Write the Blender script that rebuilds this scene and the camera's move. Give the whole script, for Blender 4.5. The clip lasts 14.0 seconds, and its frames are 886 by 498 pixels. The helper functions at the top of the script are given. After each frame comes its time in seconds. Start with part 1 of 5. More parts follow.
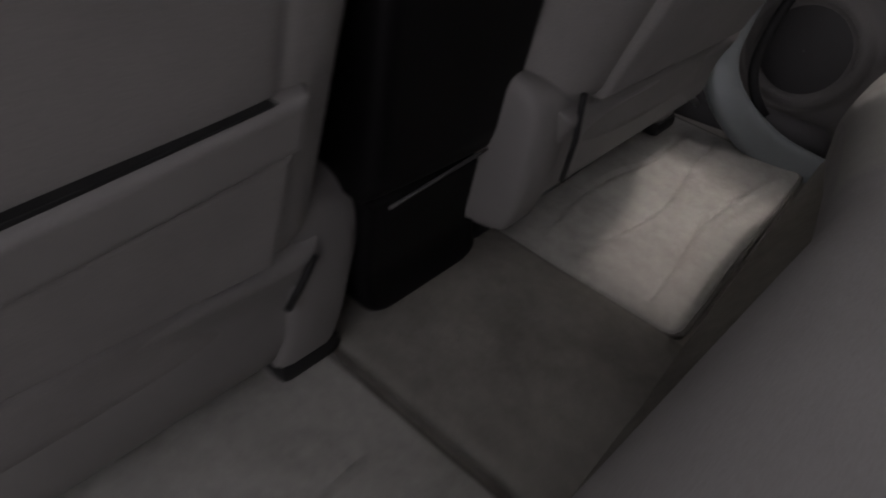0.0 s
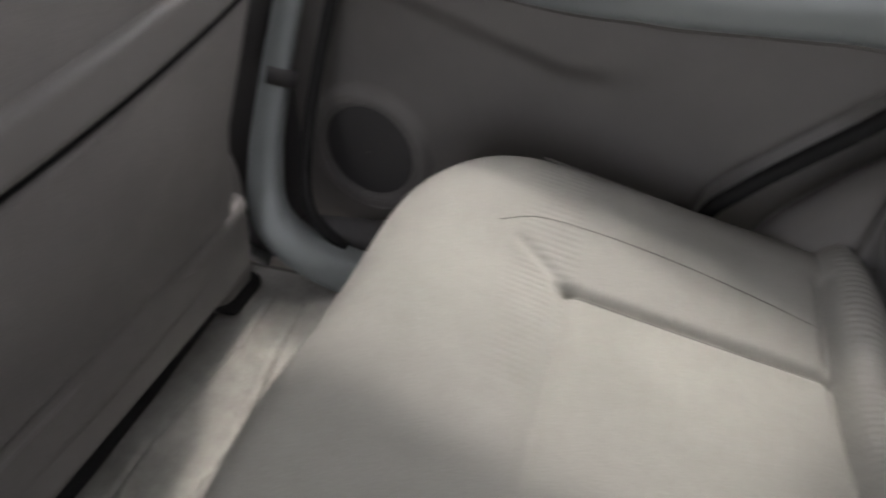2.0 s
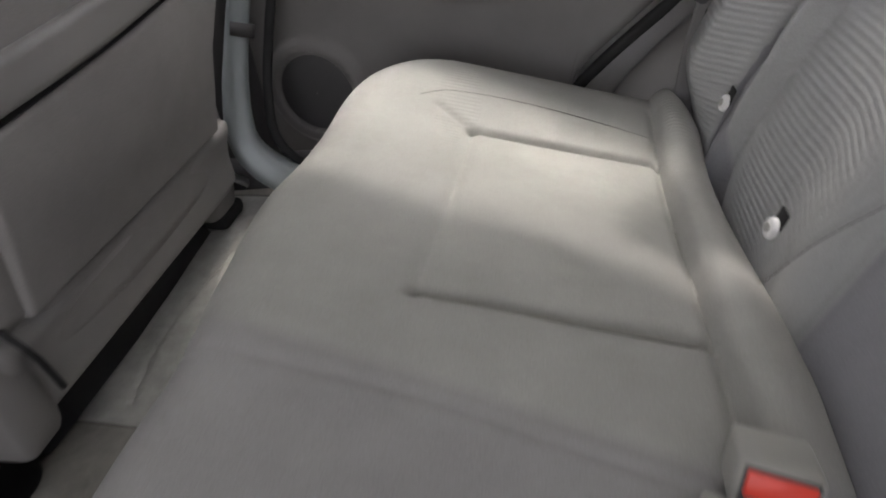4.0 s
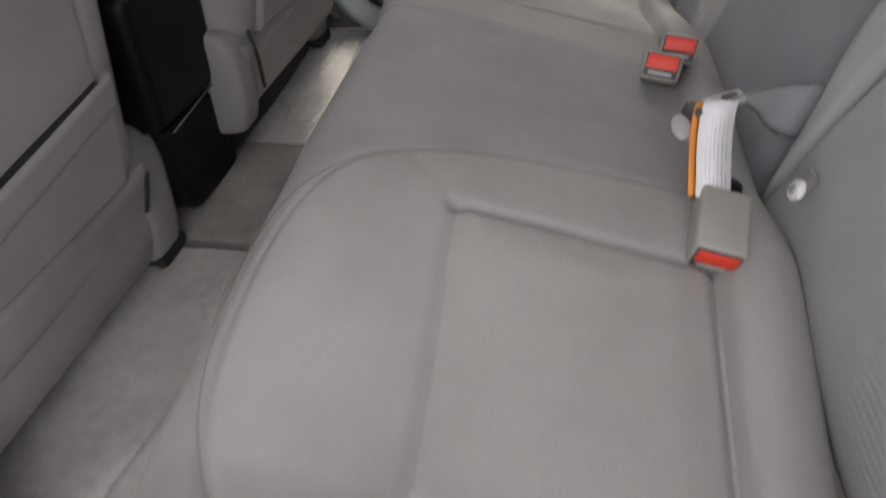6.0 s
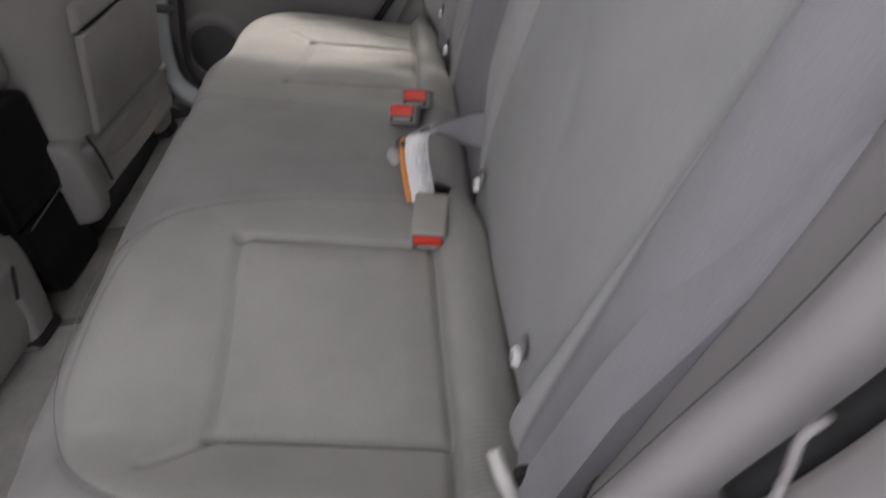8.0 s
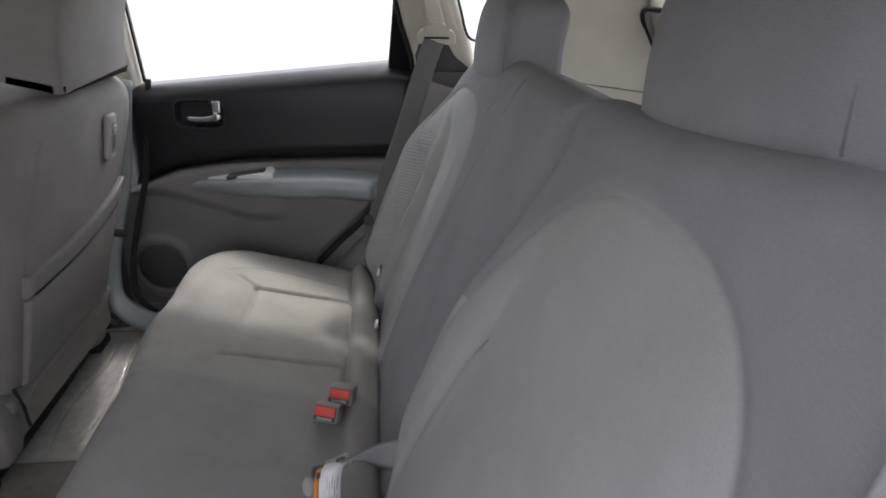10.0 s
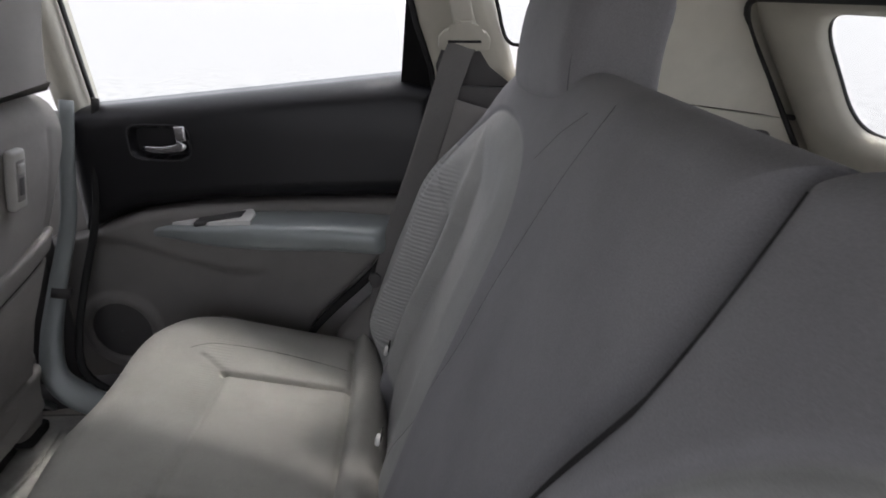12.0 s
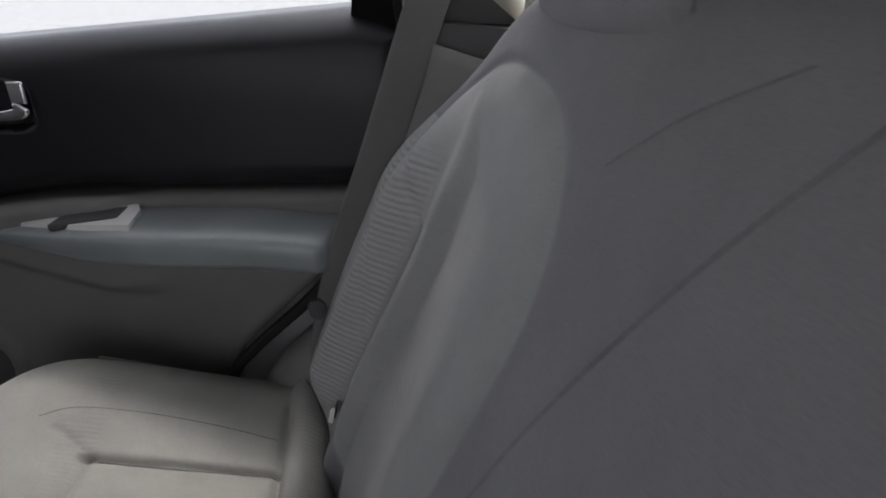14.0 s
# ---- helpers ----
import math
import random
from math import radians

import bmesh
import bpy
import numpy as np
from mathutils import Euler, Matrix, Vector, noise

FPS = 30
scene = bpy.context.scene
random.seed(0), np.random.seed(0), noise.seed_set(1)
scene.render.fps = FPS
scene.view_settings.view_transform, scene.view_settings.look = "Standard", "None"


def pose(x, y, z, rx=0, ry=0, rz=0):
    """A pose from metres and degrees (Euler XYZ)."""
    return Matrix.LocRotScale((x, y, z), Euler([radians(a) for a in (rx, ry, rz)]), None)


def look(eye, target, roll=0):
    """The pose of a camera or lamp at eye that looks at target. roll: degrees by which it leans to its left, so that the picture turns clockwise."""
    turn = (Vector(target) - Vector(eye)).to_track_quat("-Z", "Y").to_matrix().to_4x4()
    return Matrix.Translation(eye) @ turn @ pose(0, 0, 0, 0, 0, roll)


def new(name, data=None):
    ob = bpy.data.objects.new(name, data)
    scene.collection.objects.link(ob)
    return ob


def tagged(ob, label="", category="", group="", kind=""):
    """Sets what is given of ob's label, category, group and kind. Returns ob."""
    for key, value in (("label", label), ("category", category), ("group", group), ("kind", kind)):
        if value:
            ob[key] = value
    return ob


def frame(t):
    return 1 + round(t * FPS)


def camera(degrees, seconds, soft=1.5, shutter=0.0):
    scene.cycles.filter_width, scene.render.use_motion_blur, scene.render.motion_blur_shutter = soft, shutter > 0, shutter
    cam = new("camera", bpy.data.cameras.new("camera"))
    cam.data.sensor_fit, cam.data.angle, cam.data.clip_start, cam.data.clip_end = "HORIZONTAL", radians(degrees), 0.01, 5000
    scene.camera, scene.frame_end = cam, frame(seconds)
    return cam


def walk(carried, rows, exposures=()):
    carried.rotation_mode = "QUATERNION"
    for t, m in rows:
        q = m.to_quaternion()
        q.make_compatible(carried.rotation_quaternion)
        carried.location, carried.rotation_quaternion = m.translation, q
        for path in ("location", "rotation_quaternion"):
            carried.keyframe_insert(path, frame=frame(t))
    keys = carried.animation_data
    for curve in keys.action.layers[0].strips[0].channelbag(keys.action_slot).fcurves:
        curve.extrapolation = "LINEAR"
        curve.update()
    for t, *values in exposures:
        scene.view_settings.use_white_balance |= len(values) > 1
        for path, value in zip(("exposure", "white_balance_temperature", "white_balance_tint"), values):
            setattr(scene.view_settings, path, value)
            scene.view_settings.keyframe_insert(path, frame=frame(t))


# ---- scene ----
cam = camera(72.0, 14.0, 1.7, 0.5)
PATH = [
    (0.0, (0.0251, -0.289, 0.5306), (-0.8463, 1.0198, -0.7054), 11.23),
    (0.5, (0.0319, -0.167, 0.539), (-0.8356, 1.1517, -0.6892), 7.93),
    (1.0, (0.0186, -0.071, 0.5673), (-0.836, 1.2513, -0.6577), 6.14),
    (1.5, (0.0513, 0.021, 0.624), (-0.6279, 1.4658, -0.5656), 6.16),
    (2.0, (0.1964, 0.113, 0.6819), (-0.2932, 1.5912, -0.5731), -1.56),
    (2.5, (0.2518, 0.134, 0.6946), (-0.1681, 1.562, -0.6412), -5.45),
    (5.0, (0.2752, -0.393, 0.6452), (-0.0664, 1.2161, -0.4924), -5.72),
    (5.5, (0.2778, -0.491, 0.651), (-0.0603, 1.0689, -0.5542), -6.33),
    (6.0, (0.2328, -0.629, 0.6432), (-0.0337, 0.8785, -0.6437), -2.16),
    (6.5, (0.2284, -0.73, 0.6386), (-0.0552, 0.7291, -0.6995), -3.97),
    (7.0, (0.255, -0.812, 0.613), (-0.0149, 0.665, -0.7083), -5.4),
    (7.5, (0.3487, -0.8, 0.6361), (0.179, 0.7593, -0.6048), -9.12),
    (8.0, (0.4028, -0.805, 0.7183), (0.3812, 0.8143, -0.4553), -7.69),
    (8.5, (0.4241, -0.817, 0.887), (0.5733, 0.8256, -0.2442), -3.09),
    (9.0, (0.4287, -0.843, 0.987), (0.6937, 0.9013, 0.0451), 0.89),
    (11.5, (0.4764, -0.487, 0.9613), (0.6057, 1.3565, 0.1966), 1.28),
    (12.0, (0.484, -0.402, 0.9465), (0.6039, 1.4361, 0.1674), 0.66),
    (12.5, (0.4979, -0.312, 0.9203), (0.6292, 1.5193, 0.1125), 0.03),
    (13.0, (0.497, -0.2249, 0.8888), (0.6667, 1.6001, 0.0853), -0.06),
    (13.5, (0.526, -0.147, 0.885), (0.715, 1.653, 0.039), 0.0),
    (14.0, (0.512, -0.058, 0.882), (0.704, 1.707, -0.021), 1.8),
]
walk(cam, [(t, look(eye, target, roll)) for t, eye, target, roll in PATH],
     [(0.0, 1.15, 6700, 21), (0.5, 1.42, 6720, 19), (1.0, 1.50, 6750, 17), (1.5, 1.72, 6700, 16), (2.1, 2.06, 6650, 16), (2.7, 2.10, 6600, 15), (4.8, 2.50, 6600, 16), (7.0, 2.30, 6850, 18), (7.6, 2.12, 6750, 18), (8.2, 2.02, 6650, 17), (9.0, 1.94, 6450, 16), (11.5, 1.56, 6450, 16), (14.0, 1.34, 6350, 16)])

# ---------------------------------------------------------------- light
world = bpy.data.worlds.new("daylight")
scene.world = world
world.use_nodes = True
wn = world.node_tree
sky = wn.nodes.new("ShaderNodeTexSky")
sky.sky_type = "NISHITA"
sky.sun_disc = False
sky.sun_elevation = radians(66)
sky.sun_rotation = radians(20)
sky.air_density = 1.0
sky.dust_density = 1.3
wn.nodes["Background"].inputs["Strength"].default_value = 0.15
haze = wn.nodes.new("ShaderNodeHueSaturation")
haze.inputs["Saturation"].default_value = 0.20
wn.links.new(sky.outputs["Color"], haze.inputs["Color"])
wn.links.new(haze.outputs["Color"], wn.nodes["Background"].inputs["Color"])

sun_data = bpy.data.lights.new("sun", "SUN")
sun_data.energy = 0.36
sun_data.angle = radians(3.5)
sun_data.color = (1.0, 0.96, 0.9)
sun = new("sun", sun_data)
sun.matrix_world = look((0.3, 2.0, 8.0), (0.3 - 1.15, 2.0 - 3.3, 0.0))


# ---------------------------------------------------------------- materials
def mat_base(name):
    m = bpy.data.materials.new(name)
    m.use_nodes = True
    nt = m.node_tree
    return m, nt, nt.nodes["Principled BSDF"]


def node(nt, kind, **values):
    n = nt.nodes.new(kind)
    for k, v in values.items():
        n.inputs[k].default_value = v
    return n


def rgba(c):
    return (c[0], c[1], c[2], 1.0)


def noise_of(nt, coord, scale, detail=3.0, rough=0.6):
    n = node(nt, "ShaderNodeTexNoise", Scale=scale, Detail=detail, Roughness=rough)
    nt.links.new(coord, n.inputs["Vector"])
    return n.outputs["Fac"]


def ramp(nt, fac, stops):
    r = nt.nodes.new("ShaderNodeValToRGB")
    nt.links.new(fac, r.inputs["Fac"])
    e = r.color_ramp.elements
    while len(e) < len(stops):
        e.new(0.5)
    for i, (p, c) in enumerate(stops):
        e[i].position = p
        e[i].color = rgba(c)
    return r.outputs["Color"]


def mix(nt, fac, a, b, kind="MIX"):
    n = nt.nodes.new("ShaderNodeMix")
    n.data_type = "RGBA"
    n.blend_type = kind
    for sock, v in ((n.inputs[0], fac), (n.inputs[6], a), (n.inputs[7], b)):
        if isinstance(v, (int, float)):
            sock.default_value = v
        elif isinstance(v, tuple):
            sock.default_value = rgba(v)
        else:
            nt.links.new(v, sock)
    return n.outputs[2]


def bump(nt, bsdf, height, strength, distance, below=None):
    b = node(nt, "ShaderNodeBump", Strength=strength, Distance=distance)
    nt.links.new(height, b.inputs["Height"])
    if below is not None:
        nt.links.new(below, b.inputs["Normal"])
    nt.links.new(b.outputs["Normal"], bsdf.inputs["Normal"])
    return b.outputs["Normal"]


def fabric(name, plain, panel=None, rib_axis=None, stain=0.25):
    """Woven seat cloth: tone patches, fine weave, panel tone where the mesh says so, ribs in the panel."""
    m, nt, bsdf = mat_base(name)
    co = nt.nodes.new("ShaderNodeTexCoord").outputs["Object"]
    low = noise_of(nt, co, 9.0, 4.0)
    fine = noise_of(nt, co, 900.0, 2.0)
    dark = tuple(c * (1 - stain) for c in plain)
    col = ramp(nt, low, [(0.32, dark), (0.62, plain)])
    rough = 0.9
    n1 = bump(nt, bsdf, fine, 0.35, 0.0006)
    puff = noise_of(nt, co, 26.0, 2.0)
    n1 = bump(nt, bsdf, puff, 0.25, 0.004, n1)
    if panel is not None:
        at = nt.nodes.new("ShaderNodeAttribute")
        at.attribute_name = "panel"
        edge = node(nt, "ShaderNodeMapRange")
        edge.inputs["From Min"].default_value = 0.47
        edge.inputs["From Max"].default_value = 0.53
        nt.links.new(at.outputs["Fac"], edge.inputs["Value"])
        pdark = tuple(c * (1 - stain) for c in panel)
        pcol = ramp(nt, low, [(0.32, pdark), (0.62, panel)])
        col = mix(nt, edge.outputs["Result"], col, pcol)
        if rib_axis is not None:
            w = node(nt, "ShaderNodeTexWave", Scale=rib_axis[1], Distortion=0.6, Detail=1.0)
            w.bands_direction = rib_axis[0]
            nt.links.new(co, w.inputs["Vector"])
            ribs = nt.nodes.new("ShaderNodeAttribute")
            ribs.attribute_name = "rib"
            patch = noise_of(nt, co, 11.0, 2.0)
            amount = nt.nodes.new("ShaderNodeMath")
            amount.operation = "MULTIPLY"
            nt.links.new(ribs.outputs["Fac"], amount.inputs[0])
            nt.links.new(ramp(nt, patch, [(0.35, (0.6, 0.6, 0.6)), (0.6, (1, 1, 1))]), amount.inputs[1])
            hgt = nt.nodes.new("ShaderNodeMath")
            hgt.operation = "MULTIPLY"
            nt.links.new(w.outputs["Fac"], hgt.inputs[0])
            nt.links.new(amount.outputs[0], hgt.inputs[1])
            bump(nt, bsdf, hgt.outputs[0], 0.55, 0.0018, n1)
    nt.links.new(mix(nt, 0.12, col, ramp(nt, fine, [(0.3, (0.1, 0.1, 0.1)), (0.7, (0.9, 0.9, 0.9))]), "OVERLAY"),
                 bsdf.inputs["Base Color"])
    bsdf.inputs["Roughness"].default_value = rough
    bsdf.inputs["Specular IOR Level"].default_value = 0.15
    bsdf.inputs["Sheen Weight"].default_value = 0.02
    bsdf.inputs["Sheen Roughness"].default_value = 0.5
    return m


def plastic(name, color, rough=0.5, grain=0.3, metal=0.0, spec=0.4):
    m, nt, bsdf = mat_base(name)
    co = nt.nodes.new("ShaderNodeTexCoord").outputs["Object"]
    low = noise_of(nt, co, 14.0, 4.0)
    col = ramp(nt, low, [(0.3, tuple(c * 0.88 for c in color)), (0.7, color)])
    nt.links.new(col, bsdf.inputs["Base Color"])
    fine = noise_of(nt, co, 1400.0, 2.0)
    bump(nt, bsdf, fine, grain, 0.0004)
    wear = node(nt, "ShaderNodeMapRange")
    wear.inputs["To Min"].default_value = max(rough - 0.08, 0.05)
    wear.inputs["To Max"].default_value = min(rough + 0.1, 1.0)
    nt.links.new(low, wear.inputs["Value"])
    nt.links.new(wear.outputs["Result"], bsdf.inputs["Roughness"])
    bsdf.inputs["Metallic"].default_value = metal
    bsdf.inputs["Specular IOR Level"].default_value = spec
    return m


def carpet(name, color):
    m, nt, bsdf = mat_base(name)
    co = nt.nodes.new("ShaderNodeTexCoord").outputs["Object"]
    low = noise_of(nt, co, 7.0, 6.0, 0.7)
    mid = noise_of(nt, co, 60.0, 4.0)
    fine = noise_of(nt, co, 1100.0, 2.0)
    a = ramp(nt, low, [(0.3, tuple(c * 0.68 for c in color)), (0.5, tuple(c * 0.92 for c in color)), (0.7, color)])
    b = ramp(nt, mid, [(0.3, (0.42, 0.42, 0.42)), (0.7, (0.58, 0.58, 0.58))])
    nt.links.new(mix(nt, 0.5, a, b, "OVERLAY"), bsdf.inputs["Base Color"])
    n1 = bump(nt, bsdf, fine, 0.8, 0.0015)
    bump(nt, bsdf, mid, 0.4, 0.004, n1)
    bsdf.inputs["Roughness"].default_value = 1.0
    bsdf.inputs["Specular IOR Level"].default_value = 0.05
    return m


def glass(name):
    m, nt, bsdf = mat_base(name)
    bsdf.inputs["Base Color"].default_value = (0.9, 0.93, 0.92, 1)
    bsdf.inputs["Roughness"].default_value = 0.0
    bsdf.inputs["IOR"].default_value = 1.05
    bsdf.inputs["Transmission Weight"].default_value = 1.0
    return m


M_CLOTH = fabric("seat_cloth", (0.282, 0.271, 0.263), (0.315, 0.308, 0.284), ("Y", 52.0), 0.14)
M_INSERT = fabric("seat_insert_cloth", (0.325, 0.318, 0.291), None, None, 0.14)
M_BACK = fabric("backrest_cloth", (0.236, 0.231, 0.241), (0.322, 0.322, 0.314), ("Z", 46.0), 0.10)
M_FRONT = fabric("front_seat_cloth", (0.215, 0.204, 0.194), None, None, 0.14)
M_VINYL = plastic("grey_vinyl", (0.205, 0.195, 0.187), 0.6, 0.5)
M_BLACK = plastic("black_plastic", (0.0032, 0.003, 0.0035), 0.5, 0.4, 0.0, 0.16)
M_CHARCOAL = plastic("charcoal_plastic", (0.007, 0.007, 0.009), 0.40, 0.4, 0.0, 0.46)
M_DARKTRIM = plastic("dark_satin_plastic", (0.022, 0.022, 0.025), 0.38, 0.2)
M_GREY = plastic("warm_grey_plastic", (0.20, 0.19, 0.182), 0.6, 0.5)
M_TRIM = plastic("mid_grey_plastic", (0.225, 0.214, 0.21), 0.42, 0.3)
M_DARKGREY = plastic("dark_grey_plastic", (0.075, 0.072, 0.072), 0.6, 0.5)
M_SILVER = plastic("silver_blue_plastic", (0.27, 0.295, 0.295), 0.36, 0.1, 0.15)
M_BEIGE = plastic("pale_olive_plastic", (0.50, 0.48, 0.41), 0.6, 0.4)
M_HEADLINER = fabric("headliner_cloth", (0.55, 0.53, 0.47), None, None, 0.08)
M_PALE = plastic("pale_grey_plastic", (0.37, 0.36, 0.335), 0.45, 0.2)
M_BUCKLE = plastic("olive_grey_plastic", (0.34, 0.33, 0.295), 0.45, 0.2)
M_RED = plastic("red_plastic", (0.75, 0.055, 0.03), 0.4, 0.1)
# seam cord darker than the cloth: shade in the tuck put into its colour
M_TUCKSHADE = fabric("seam_tuck_shade", (0.17, 0.163, 0.158), None, None, 0.1)
M_THREAD = fabric("seam_thread", (0.150, 0.146, 0.152), None, None, 0.1)
# near-black colour, painted for the shade between the backrests
M_SLITSHADE = fabric("slit_shade", (0.022, 0.021, 0.022), None, None, 0.1)
# darker seam cord, coloured for the shade down in deep creases
M_SEAMSHADE = fabric("seam_crease_shade", (0.07, 0.066, 0.064), None, None, 0.1)
M_WHITE = plastic("white_plastic", (0.75, 0.74, 0.72), 0.35, 0.1)
M_CHROME = plastic("chrome", (0.75, 0.76, 0.78), 0.16, 0.0, 1.0)
M_STEEL = plastic("steel", (0.45, 0.45, 0.46), 0.35, 0.1, 1.0)
M_RUBBER = plastic("black_rubber", (0.012, 0.012, 0.012), 0.7, 0.3)
M_WEB = fabric("belt_webbing", (0.16, 0.155, 0.15), None, None, 0.1)
M_WEBLIGHT = fabric("pale_belt_webbing", (0.31, 0.305, 0.31), None, None, 0.1)
M_PAPER = plastic("paper_label", (0.82, 0.81, 0.80), 0.6, 0.0)
M_ORANGE = plastic("orange_print", (0.80, 0.28, 0.04), 0.6, 0.0)
M_INK = plastic("grey_print", (0.25, 0.25, 0.26), 0.6, 0.0)
M_CARPET = carpet("floor_carpet", (0.34, 0.32, 0.285))
M_MAT = carpet("mat_carpet", (0.395, 0.385, 0.352))
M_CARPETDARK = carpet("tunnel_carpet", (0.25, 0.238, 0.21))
M_BINDING = carpet("mat_binding", (0.19, 0.18, 0.162))
M_PAINT = plastic("body_paint", (0.50, 0.49, 0.47), 0.3, 0.0)
M_GROUND = carpet("concrete_ground", (0.55, 0.54, 0.52))
M_GLASS = glass("window_glass")


# ---------------------------------------------------------------- mesh helpers
def thing(name, label, category, group="", kind="", at=(0, 0, 0)):
    e = new(name)
    e.empty_display_size = 0.05
    e.matrix_world = Matrix.Translation(at)
    return tagged(e, label, category, group, kind)


def put(name, verts, faces, material, parent=None, label="", smooth=True, panel=None, rib=None):
    me = bpy.data.meshes.new(name)
    me.from_pydata([tuple(map(float, v)) for v in verts], [], faces)
    if smooth:
        me.polygons.foreach_set("use_smooth", [True] * len(me.polygons))
    if panel is not None:
        at = me.attributes.new("panel", "FLOAT", "POINT")
        at.data.foreach_set("value", np.asarray(panel, dtype=np.float32))
    if rib is not None:
        at = me.attributes.new("rib", "FLOAT", "POINT")
        at.data.foreach_set("value", np.asarray(rib, dtype=np.float32))
    me.materials.append(material)
    me.update()
    ob = new(name, me)
    if parent is not None:
        ob.parent = parent
        ob.matrix_parent_inverse = Matrix.Translation(parent.matrix_world.translation).inverted() if parent.type == "EMPTY" else Matrix()
    if label:
        ob["label"] = label
    return ob


def part(name, bm, material, parent=None, label="", smooth=True):
    bmesh.ops.recalc_face_normals(bm, faces=bm.faces)
    me = bpy.data.meshes.new(name)
    bm.to_mesh(me)
    bm.free()
    if smooth:
        me.polygons.foreach_set("use_smooth", [True] * len(me.polygons))
        me.set_sharp_from_angle(angle=radians(40))
    me.materials.append(material)
    ob = new(name, me)
    if parent is not None:
        ob.parent = parent
        ob.matrix_parent_inverse = Matrix.Translation(parent.matrix_world.translation).inverted() if parent.type == "EMPTY" else Matrix()
    if label:
        ob["label"] = label
    return ob


def box(size, m=Matrix(), bevel=0.0, seg=2, bm=None):
    bm = bm or bmesh.new()
    r = bmesh.ops.create_cube(bm, size=1.0)
    bmesh.ops.scale(bm, vec=size, verts=r["verts"])
    if bevel:
        edges = list({e for v in r["verts"] for e in v.link_edges})
        out = bmesh.ops.bevel(bm, geom=edges, offset=bevel, segments=seg, profile=0.5, affect="EDGES")
        vs = list({v for f in out["faces"] for v in f.verts} | {v for v in r["verts"] if v.is_valid})
    else:
        vs = r["verts"]
    bmesh.ops.transform(bm, matrix=m, verts=vs)
    return bm


def prism(poly, depth, to3d, bevel=0.0, seg=2):
    """A plate with the outline poly (2D), from depth[0] to depth[1]."""
    bm = bmesh.new()
    a = [bm.verts.new(to3d(u, v, depth[0])) for u, v in poly]
    b = [bm.verts.new(to3d(u, v, depth[1])) for u, v in poly]
    n = len(poly)
    bm.faces.new(a)
    top = bm.faces.new(b[::-1])
    for i in range(n):
        bm.faces.new((a[i], b[i], b[(i + 1) % n], a[(i + 1) % n]))
    if bevel:
        bmesh.ops.bevel(bm, geom=list(top.edges), offset=bevel, segments=seg, profile=0.5, affect="EDGES")
    return bm


def spline(pts, n):
    """n points on a smooth curve through pts."""
    p = np.array(pts, float)
    p = np.vstack([2 * p[0] - p[1], p, 2 * p[-1] - p[-2]])
    out = []
    k = len(p) - 3
    for s in np.linspace(0, k, n):
        i = min(int(s), k - 1)
        t = s - i
        a, b, c, d = p[i:i + 4]
        out.append(0.5 * (2 * b + (c - a) * t + (2 * a - 5 * b + 4 * c - d) * t * t + (3 * b - 3 * c + d - a) * t ** 3))
    return np.array(out)


def loft(rings, closed=True, caps=True):
    """Verts and faces through rings of equal length."""
    n = len(rings[0])
    verts = [tuple(p) for r in rings for p in r]
    faces = []
    for i in range(len(rings) - 1):
        for j in range(n if closed else n - 1):
            k = (j + 1) % n
            faces.append((i * n + j, i * n + k, (i + 1) * n + k, (i + 1) * n + j))
    if caps and closed:
        faces.append(tuple(range(n))[::-1])
        faces.append(tuple((len(rings) - 1) * n + j for j in range(n)))
    return verts, faces


def sweep(path, wide, thick, up=(0, 0, 1), n=8, power=3.0):
    """A strap or rod of rounded section along path; wide and thick may be lists."""
    path = np.array(path, float)
    rings = []
    for i, p in enumerate(path):
        t = path[min(i + 1, len(path) - 1)] - path[max(i - 1, 0)]
        t /= np.linalg.norm(t)
        s = np.cross(t, np.array(up, float))
        s /= np.linalg.norm(s) + 1e-9
        u = np.cross(s, t)
        w = wide[i] if hasattr(wide, "__len__") else wide
        k = thick[i] if hasattr(thick, "__len__") else thick
        ring = []
        for j in range(n * 2):
            a = math.pi * j / n
            c, d = math.cos(a), math.sin(a)
            ring.append(p + s * w / 2 * math.copysign(abs(c) ** (2 / power), c) + u * k / 2 * math.copysign(abs(d) ** (2 / power), d))
        rings.append(ring)
    return loft(rings)


def smooth01(t):
    t = np.clip(t, 0, 1)
    return t * t * (3 - 2 * t)


def line_gap(A, B, pts):
    """Distance in the plane to a polyline."""
    best = np.full(A.shape, 9.0)
    for (ax, ay), (bx, by) in zip(pts[:-1], pts[1:]):
        dx, dy = bx - ax, by - ay
        t = np.clip(((A - ax) * dx + (B - ay) * dy) / (dx * dx + dy * dy + 1e-12), 0, 1)
        best = np.minimum(best, np.hypot(A - ax - t * dx, B - ay - t * dy))
    return best


def crease(A, B, pts, depth, width):
    return -depth * np.exp(-(line_gap(A, B, pts) / width) ** 2)


